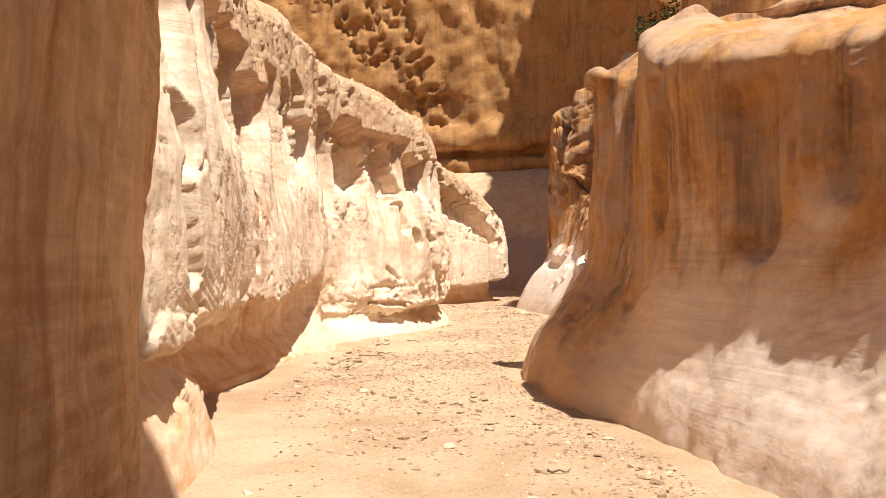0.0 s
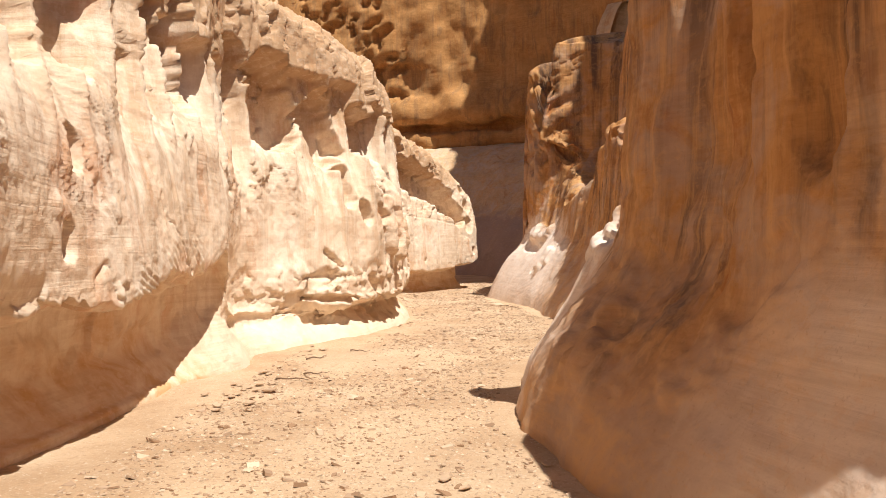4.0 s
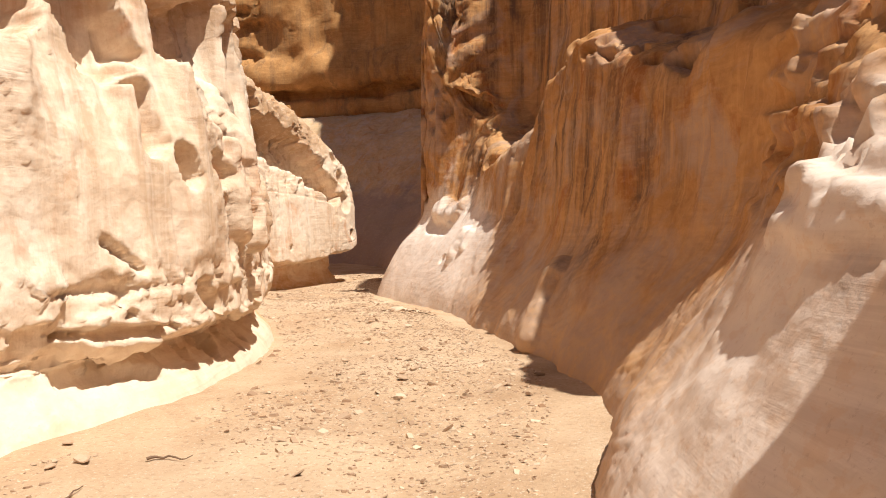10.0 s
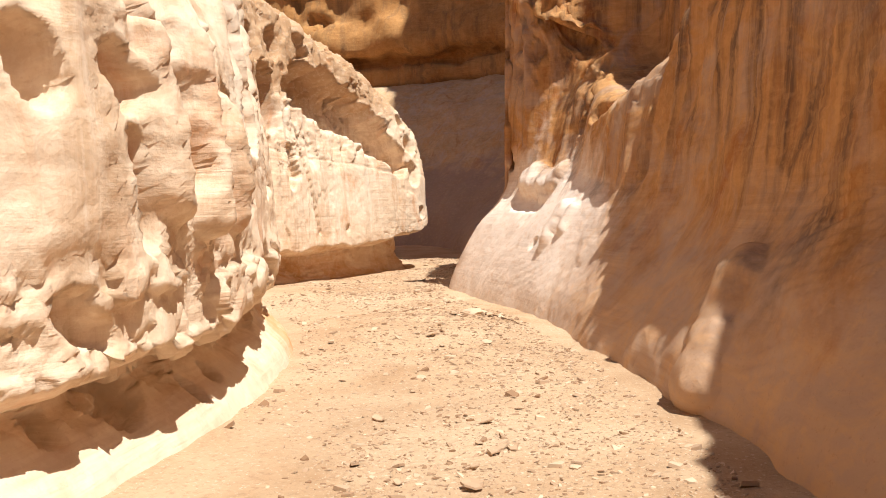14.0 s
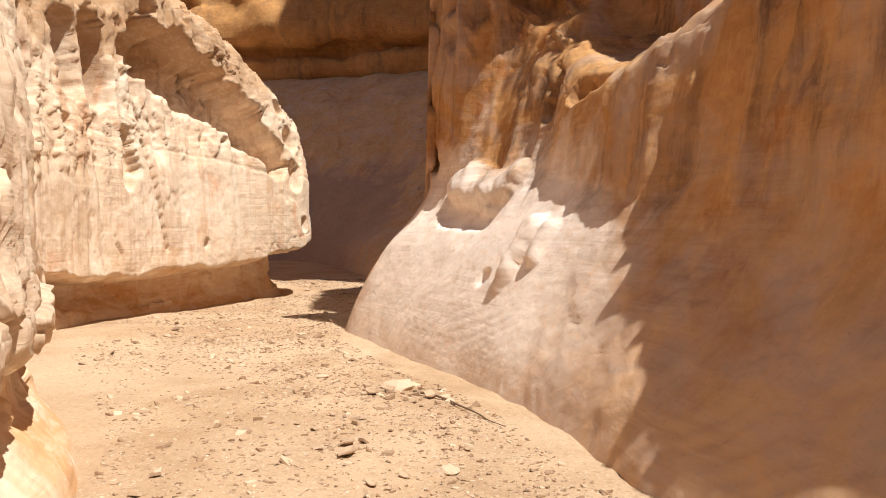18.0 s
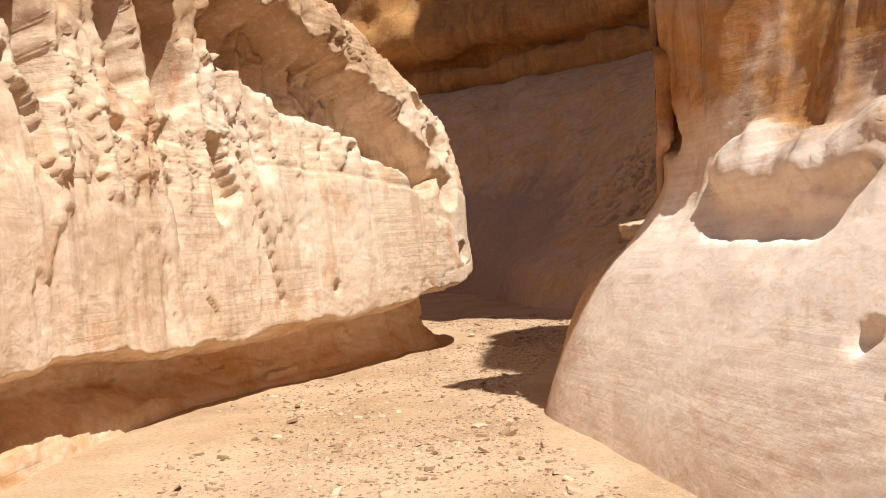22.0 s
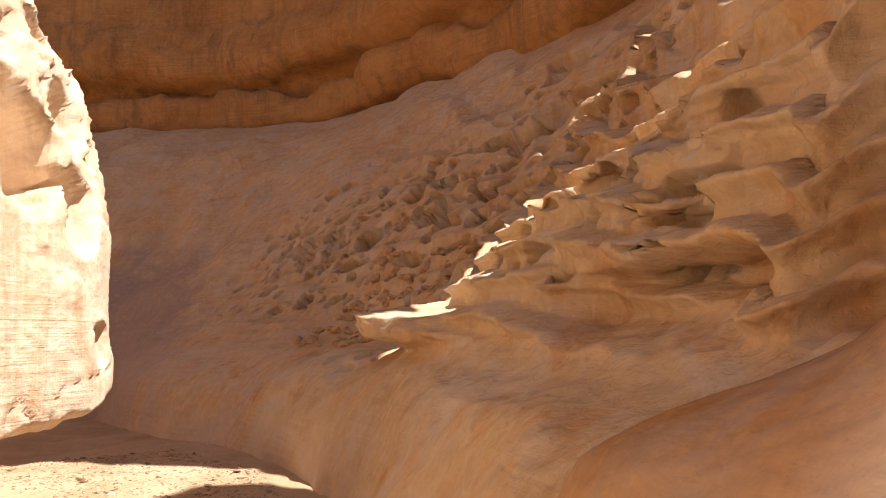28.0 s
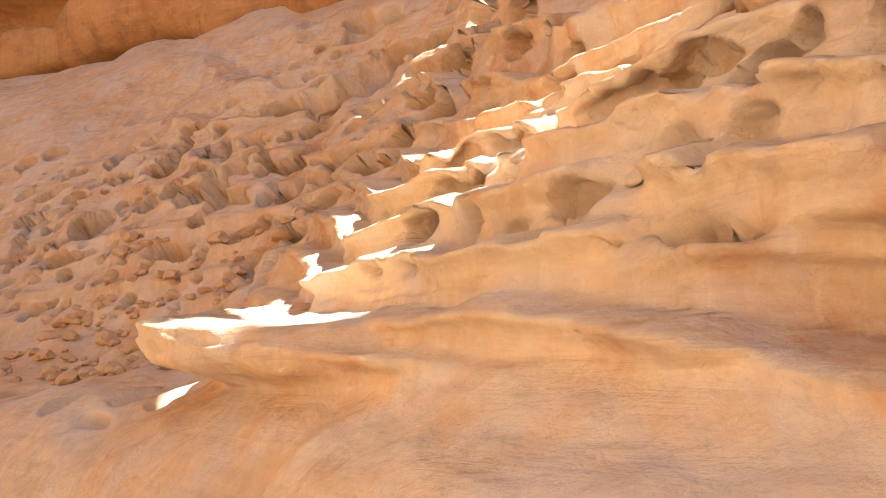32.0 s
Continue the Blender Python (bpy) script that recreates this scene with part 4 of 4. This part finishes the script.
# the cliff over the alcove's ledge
# rows 3 to 14 are added out of view as sun blockers with a slot
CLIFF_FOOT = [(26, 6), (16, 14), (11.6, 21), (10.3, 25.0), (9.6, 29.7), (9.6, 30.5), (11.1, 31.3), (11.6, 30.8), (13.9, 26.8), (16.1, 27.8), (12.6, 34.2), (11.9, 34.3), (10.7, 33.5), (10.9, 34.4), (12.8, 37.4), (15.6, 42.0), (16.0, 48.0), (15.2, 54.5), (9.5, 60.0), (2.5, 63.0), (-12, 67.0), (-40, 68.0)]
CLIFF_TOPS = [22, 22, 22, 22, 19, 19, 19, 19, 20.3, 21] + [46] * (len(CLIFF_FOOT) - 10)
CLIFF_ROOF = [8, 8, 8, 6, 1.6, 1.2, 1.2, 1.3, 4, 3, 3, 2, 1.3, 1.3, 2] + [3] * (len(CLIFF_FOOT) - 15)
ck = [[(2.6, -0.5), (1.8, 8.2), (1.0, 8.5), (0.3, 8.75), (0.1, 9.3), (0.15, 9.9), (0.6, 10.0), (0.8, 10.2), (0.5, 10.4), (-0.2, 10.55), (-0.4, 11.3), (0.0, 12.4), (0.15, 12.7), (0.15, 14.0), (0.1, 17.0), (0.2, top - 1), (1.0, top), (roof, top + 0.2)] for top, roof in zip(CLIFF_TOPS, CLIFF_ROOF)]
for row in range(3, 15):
    # unseen jutting blocks, broken off above the alcove, added to shape its sun band
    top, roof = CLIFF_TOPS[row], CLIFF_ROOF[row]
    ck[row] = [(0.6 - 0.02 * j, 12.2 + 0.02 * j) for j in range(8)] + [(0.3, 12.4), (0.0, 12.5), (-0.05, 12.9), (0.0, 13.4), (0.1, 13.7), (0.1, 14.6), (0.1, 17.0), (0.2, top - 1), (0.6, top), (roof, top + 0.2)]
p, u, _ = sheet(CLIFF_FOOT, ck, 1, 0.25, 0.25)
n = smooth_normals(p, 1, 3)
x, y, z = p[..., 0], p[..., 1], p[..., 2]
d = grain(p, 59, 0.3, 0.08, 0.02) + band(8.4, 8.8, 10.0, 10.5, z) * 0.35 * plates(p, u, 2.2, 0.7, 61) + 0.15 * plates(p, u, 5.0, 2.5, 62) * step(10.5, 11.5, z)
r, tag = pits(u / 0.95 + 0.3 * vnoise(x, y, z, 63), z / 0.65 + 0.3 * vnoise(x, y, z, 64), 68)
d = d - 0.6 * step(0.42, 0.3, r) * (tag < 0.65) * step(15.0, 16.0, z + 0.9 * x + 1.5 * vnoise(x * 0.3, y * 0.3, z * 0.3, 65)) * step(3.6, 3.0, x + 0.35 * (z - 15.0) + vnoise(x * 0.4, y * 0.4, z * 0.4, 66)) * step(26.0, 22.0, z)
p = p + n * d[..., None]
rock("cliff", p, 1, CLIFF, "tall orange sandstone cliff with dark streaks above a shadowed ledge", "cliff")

# high ground that closes the canyon on the near and left sides
def closing(name, foot, top, side, seed):
    k = [[(0, -0.4), (0.5, top * 0.4), (1.5, top * 0.8), (3, top), (12, top + 1), (14, -0.4)]] * len(foot)
    q, _, _ = sheet(foot, k, side, 0.6, 0.6)
    rock(name, roughen(q, side, seed, 0.6, 0.3, 0.0), side, CLIFF, "plain sandstone cliff that closes the canyon", "cliff")


closing("cliff_left", [(-7, -10), (-8, 8), (-7, 24), (-6, 40), (-12, 56), (-22, 70)], 12, -1, 71)
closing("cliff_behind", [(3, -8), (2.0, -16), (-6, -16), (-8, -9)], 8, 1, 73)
# narrow tower out of view, added to keep sun off the starting slab
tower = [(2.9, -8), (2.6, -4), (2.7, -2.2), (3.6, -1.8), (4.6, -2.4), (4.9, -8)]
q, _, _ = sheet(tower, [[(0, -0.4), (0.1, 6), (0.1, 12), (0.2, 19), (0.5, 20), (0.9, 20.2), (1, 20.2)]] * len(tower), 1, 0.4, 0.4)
rock("shade_buttress", roughen(q, 1, 75, 0.3, 0.1, 0), 1, CLIFF, "unseen tall buttress added behind the start to shade the slab", "cliff")


# ---- the ground, out to the horizon ----
gx = np.r_[-600, -200, -80, -30, -12, np.arange(-4, 10, 0.09), 12, 16, 22, 30, 80, 200, 600]
gy = np.r_[-600, -200, -60, -25, -12, np.arange(-3, 46, 0.09), np.arange(46, 62, 0.5), 70, 90, 200, 600]
X, Y = np.meshgrid(gx, gy)
Z = 0.05 * fbm(X * 0.35, Y * 0.35, X * 0, 2, 5) + 0.015 * fbm(X * 2.5, Y * 2.5, X * 0, 3, 6)
me = mesh_from_grid("ground", np.stack([X, Y, Z], -1))
me.materials.append(SAND)
tagged(new("ground", me), "pale sandy wash floor strewn with flakes of dried mud", "ground", kind="structure")


# ---- loose things ----
def part(name, bm, material, parent, label=""):
    me = bpy.data.meshes.new(name)
    bm.to_mesh(me)
    bm.free()
    me.materials.append(material)
    ob = new(name, me)
    ob.parent = parent
    if label:
        tagged(ob, label)
    return ob


FLOOR_Y = (3, 7, 10, 12, 15, 17, 19, 22, 23, 26, 30, 33, 35, 37, 39, 42)
FLOOR_LEFT = (-1.2, -1.2, -1.8, -1.6, -1.2, -0.9, 0.5, 0.9, 1.4, 1.4, 0.7, 1.0, 2.1, 4.2, 4.5, 3.5)
FLOOR_RIGHT = (2.4, 2.2, 1.7, 1.6, 2.3, 3.3, 4.0, 4.4, 4.5, 4.5, 4.2, 4.7, 5.6, 6.6, 7.2, 7.3)


def floor_height(x, y):
    zero = x * 0
    return 0.05 * fbm(x * 0.35, y * 0.35, zero, 2, 5) + 0.015 * fbm(x * 2.5, y * 2.5, zero, 3, 6)


rng = np.random.default_rng(7)


def chips(name, count, small, large, material, label):
    """Flat four-sided flakes lying tilted on the floor, all in one mesh."""
    y = rng.uniform(3.0, 42.0, count)
    f = rng.uniform(0.03, 0.97, count)
    left, right = np.interp(y, FLOOR_Y, FLOOR_LEFT), np.interp(y, FLOOR_Y, FLOOR_RIGHT)
    x = left + f * (right - left)
    # denser on the gravel tongue, thin on the smooth sand by the left wall
    keep = vnoise(x * 0.9, y * 0.5, x * 0, 9) * 0.8 + f * 1.1 > rng.uniform(-0.25, 1.0, count) - 0.15
    x, y = x[keep], y[keep]
    n = len(x)
    size = small * (large / small) ** (rng.random(n) ** 2.2)
    z = floor_height(x, y)
    ang = rng.uniform(0, 2 * np.pi, (n, 1)) + np.arange(4) * np.pi / 2 + rng.uniform(-0.5, 0.5, (n, 4))
    rad = size[:, None] * rng.uniform(0.55, 1.2, (n, 4))
    px, py = rad * np.cos(ang), rad * np.sin(ang) * rng.uniform(0.45, 1.0, (n, 1))
    tx, ty = rng.normal(0, 0.25, (n, 1)), rng.normal(0, 0.25, (n, 1))
    thick = (size * rng.uniform(0.14, 0.45, n))[:, None]
    low = np.stack([x[:, None] + px, y[:, None] + py, z[:, None] + px * tx + py * ty - 0.002], -1)
    top = low + np.stack([px * -0.12, py * -0.12, thick + 0 * px], -1)
    verts = np.concatenate([low, top], 1).reshape(-1, 3)
    quad = np.array([(4, 5, 6, 7), (0, 1, 5, 4), (1, 2, 6, 5), (2, 3, 7, 6), (3, 0, 4, 7)])
    faces = (np.arange(n)[:, None, None] * 8 + quad[None]).reshape(-1, 4).tolist()
    me = bpy.data.meshes.new(name)
    me.from_pydata(verts.tolist(), [], faces)
    me.materials.append(material)
    return tagged(new(name, me), label, "gravel", kind="stuff")


def chip_material(name, dark, light):
    mat, nt, bsdf = nodes_of(name)
    rnd = add(nt, "ShaderNodeNewGeometry").outputs["Random Per Island"]
    vec = add(nt, "ShaderNodeNewGeometry").outputs["Position"]
    col = ramp(nt, rnd, (0.0, dark), (0.55, tuple((a + b) / 2 for a, b in zip(dark, light))), (1.0, light))
    col = mix(nt, maths(nt, "MULTIPLY", noise_tex(nt, vec, 60, 4), 0.35), col, dark)
    nt.links.new(col, bsdf.inputs["Base Color"])
    bsdf.inputs["Roughness"].default_value = 0.9
    bsdf.inputs["Specular IOR Level"].default_value = 0.2
    return mat


CHIP = chip_material("dried_mud", (0.27, 0.16, 0.09), (0.75, 0.595, 0.435))
chips("gravel", 95000, 0.007, 0.028, CHIP, "curled flakes of dried mud and gravel on the wash floor")
chips("flake_litter", 4200, 0.022, 0.07, CHIP, "larger thin mud flakes scattered over the wash floor")

# ---- stones, sticks and the shrub ----
def stone_mesh(name, size, flat, seed, material):
    bm = bmesh.new()
    bmesh.ops.create_icosphere(bm, subdivisions=2, radius=1.0)
    for v in bm.verts:
        n = noise.noise(v.co * 1.3 + Vector((seed * 3.1, seed, 0))) * 0.45 + noise.noise(v.co * 3.1 + Vector((seed, 0, 9))) * 0.15
        v.co *= 1 + n
        v.co.z = max(v.co.z, -0.45) * flat
        v.co *= size
    me = bpy.data.meshes.new(name)
    bm.to_mesh(me)
    bm.free()
    me.materials.append(material)
    return me


def one_floor(x, y):
    return float(floor_height(np.array([x]), np.array([y]))[0])


STONE = chip_material("loose_sandstone", (0.40, 0.27, 0.17), (0.66, 0.51, 0.37))
STONE_SPOTS = [(3.05, 30.2), (1.9, 31.4), (3.7, 31.0), (2.9, 31.9), (0.4, 7.2), (1.3, 8.4), (1.9, 7.5), (0.2, 13.1), (1.1, 15.5), (2.2, 18.4), (3.1, 19.6), (2.6, 22.5), (3.6, 24.3), (2.0, 26.8), (3.4, 27.6), (4.3, 33.0), (5.0, 36.2), (4.9, 38.0), (-0.5, 10.3), (0.9, 5.6)]
shapes = [stone_mesh("stone", 1.0, f, k, STONE) for k, f in enumerate((0.35, 0.5, 0.28, 0.42))]
for k, (x, y) in enumerate(STONE_SPOTS):
    ob = new("stone", shapes[k % 4])
    size = 0.035 + 0.04 * ((k * 7) % 5) / 4
    ob.matrix_world = pose(x, y, one_floor(x, y) + size * 0.12, 0, 0, 47 * k) @ Matrix.Scale(size, 4)
    tagged(ob, "small flat pale sandstone slab lying on the gravel", "stone", "loose stones on the wash")



# curled plates of dried mud along the edges of the wash
def mud_plate(seed):
    """An uneven six- to eight-sided plate, one metre across, with upturned edges and real thickness."""
    bm = bmesh.new()
    sides = 6 + seed % 3
    rim = []
    for k in range(sides):
        a = (k + 0.35 * math.sin(seed * 2.3 + k * 1.7)) * 2 * math.pi / sides
        r = 0.5 * (0.78 + 0.3 * abs(math.sin(seed * 1.1 + k * 2.1)))
        rim.append((r * math.cos(a), 0.72 * r * math.sin(a)))
    layers = []
    for size, low, high in ((1.0, 0.05, 0.12), (0.6, 0.0, 0.07)):
        curl = [0.07 * math.sin(seed + 1.3 * k) * (size > 0.8) for k in range(sides)]
        layers.append(([bm.verts.new((x * size, y * size, low + c)) for (x, y), c in zip(rim, curl)], [bm.verts.new((x * size * 0.97, y * size * 0.97, high + c)) for (x, y), c in zip(rim, curl)]))
    (low_out, top_out), (low_in, top_in) = layers
    for k in range(sides):
        j = (k + 1) % sides
        bm.faces.new((low_out[k], low_out[j], top_out[j], top_out[k]))
        bm.faces.new((top_out[k], top_out[j], top_in[j], top_in[k]))
        bm.faces.new((low_out[j], low_out[k], low_in[k], low_in[j]))
    bm.faces.new(top_in)
    bm.faces.new(low_in[::-1])
    me = bpy.data.meshes.new("mud_plate")
    bm.to_mesh(me)
    bm.free()
    me.materials.append(STONE)
    return me


plate_shapes = [mud_plate(k) for k in range(5)]
PLATE_BEDS = [(-0.85, 13.6, 0.45, 1.3, 22), (-0.75, 15.2, 0.35, 0.9, 16), (-0.4, 17.2, 0.3, 0.6, 8), (3.75, 26.7, 0.35, 0.5, 14), (3.2, 24.6, 0.6, 1.2, 12), (1.1, 8.6, 0.7, 1.4, 10), (2.6, 20.4, 0.7, 1.4, 12)]
for bx, by, sx, sy, many in PLATE_BEDS:
    for k in range(many):
        px, py = bx + sx * float(rng.normal(0, 0.5)), by + sy * float(rng.normal(0, 0.6))
        size = 0.06 + 0.12 * float(rng.random()) ** 2
        ob = new("mud_plate", plate_shapes[k % 5])
        ob.matrix_world = pose(px, py, one_floor(px, py) + 0.1 * size, 7 * math.sin(k * 2.1), 7 * math.cos(k * 1.3), 67 * k) @ Matrix.Scale(size, 4)
        tagged(ob, "thin curled plate of pale dried mud on the sand", "mud plate", "curled mud plates")

# slab broken at the foot of the mound and the root beside it
ob = new("stone", stone_mesh("stone_slab", 0.15, 0.3, 11, STONE))
ob.matrix_world = pose(3.95, 26.75, one_floor(3.95, 26.75) + 0.02, 6, -10, 30)
tagged(ob, "broken tilted sandstone slab at the foot of the mound", "stone")


def stick(name, points, radius, material, label):
    """A bent, tapering stick, as one mesh of rings."""
    pts = [Vector(q) for q in points]
    bm = bmesh.new()
    rings = []
    for i, q in enumerate(pts):
        way = (pts[min(i + 1, len(pts) - 1)] - pts[max(i - 1, 0)]).normalized()
        side = way.cross(Vector((0, 0, 1))).normalized()
        up = side.cross(way)
        r = radius * (1 - 0.75 * i / (len(pts) - 1)) * (1 + 0.2 * noise.noise(q * 9))
        rings.append([bm.verts.new(q + side * (r * math.cos(a)) + up * (r * math.sin(a))) for a in (k * math.pi / 3 for k in range(6))])
    for a, b in zip(rings, rings[1:]):
        for k in range(6):
            bm.faces.new((a[k], a[(k + 1) % 6], b[(k + 1) % 6], b[k]))
    bm.faces.new(rings[0][::-1])
    bm.faces.new(rings[-1])
    me = bpy.data.meshes.new(name)
    bm.to_mesh(me)
    bm.free()
    me.materials.append(material)
    return tagged(new(name, me), label, "stick")


WOOD = chip_material("weathered_wood", (0.16, 0.10, 0.065), (0.28, 0.19, 0.12))
def lying(x, y, heading, length, bend, seed, radius=0.02):
    rows = []
    for k in range(9):
        f = k / 8
        a = heading + bend * math.sin(f * 5 + seed)
        px, py = x + f * length * math.cos(a), y + f * length * math.sin(a)
        px, py = px + 0.5 * radius * math.sin(k * 2.4 + seed), py + 0.5 * radius * math.cos(k * 3.1)
        rows.append((px, py, one_floor(px, py) + radius * 0.7 + 0.02 * abs(math.sin(f * 7 + seed))))
    return rows


stick("dry_root", lying(4.03, 26.5, -1.35, 1.5, 0.05, 0.4, 0.013), 0.013, WOOD, "dark dry root lying across the gravel below the mound")
for x, y, h, n in ((-0.75, 14.4, 0.3, 0.5), (-0.45, 14.9, 0.1, 0.35), (-0.5, 16.0, 0.5, 0.4), (0.1, 16.8, 0.2, 0.3), (0.7, 9.4, 2.2, 0.25), (1.1, 6.2, 0.4, 0.22)):
    stick("stick", lying(x, y, h, n, 0.3, x * 7, 0.012), 0.012, WOOD, "thin dark dry stick lying on the sand")["group"] = "dry sticks on the wash"

# rubble on the alcove's shelf, resting on the rock below it
deps = bpy.context.evaluated_depsgraph_get()
RUBBLE = chip_material("rubble_sandstone", (0.40, 0.22, 0.10), (0.62, 0.40, 0.21))
rubble = [stone_mesh("rubble_stone", 1.0, f, 20 + k, RUBBLE) for k, f in enumerate((0.7, 0.55, 0.8))]
shelf_rock = bpy.data.objects["wall_alcove"]
for k in range(190):
    x, y = 9.2 + 1.9 * rng.random(), 39.4 + 3.0 * rng.random()
    hit, place, nor, _ = shelf_rock.ray_cast(Vector((x, y, 9.0)), Vector((0, 0, -1)))
    if not hit or place.z > 3.6:
        continue
    size = 0.03 + 0.09 * rng.random() ** 2
    ob = new("stone", rubble[k % 3])
    ob.matrix_world = Matrix.Translation(place + Vector((0, 0, size * 0.25))) @ pose(0, 0, 0, 20 * rng.random(), 20 * rng.random(), 360 * rng.random()) @ Matrix.Scale(size, 4)
    tagged(ob, "angular orange rubble stone resting on the alcove shelf", "stone", "rubble on the alcove shelf")

# the shrub on the rim
LEAF = chip_material("dusty_leaves", (0.035, 0.06, 0.02), (0.10, 0.13, 0.05))
shrub = tagged(new("shrub"), "dusty green shrub growing on the rock rim", "shrub")
rim = bpy.data.objects["wall_right"]
hit, place, _, _ = rim.ray_cast(Vector((9.0, 27.0, 14.0)), Vector((0, 0, -1)))
shrub.location = place if hit else Vector((9.0, 27.0, 8.3))
shrub.scale = (1.5, 1.5, 1.5)
for k in range(7):
    a = k * 0.9
    bm = bmesh.new()
    r = bmesh.ops.create_cone(bm, cap_ends=True, segments=6, radius1=0.03, radius2=0.008, depth=0.9)
    bmesh.ops.transform(bm, verts=bm.verts, matrix=pose(0.28 * math.cos(a), 0.28 * math.sin(a), 0.4, 32 * -math.sin(a), 32 * math.cos(a), 0))
    part("stem", bm, WOOD, shrub)
verts, faces = [], []
for k in range(1500):
    a, b, rr = rng.uniform(0, 2 * math.pi), rng.uniform(0.0, 1.0), rng.random() ** 0.5
    c = Vector((0.75 * rr * math.cos(a), 0.75 * rr * math.sin(a), 0.35 + b * (1.1 - 0.5 * rr) + 0.15 * math.sin(a * 3)))
    d1, d2 = Vector(rng.normal(0, 1, 3)).normalized() * 0.06, Vector(rng.normal(0, 1, 3)).normalized() * 0.025
    i = len(verts)
    verts += [c - d1, c + d2, c + d1, c - d2]
    faces.append((i, i + 1, i + 2, i + 3))
me = bpy.data.meshes.new("foliage")
me.from_pydata([tuple(v) for v in verts], [], faces)
me.materials.append(LEAF)
fol = new("foliage", me)
fol.parent = shrub
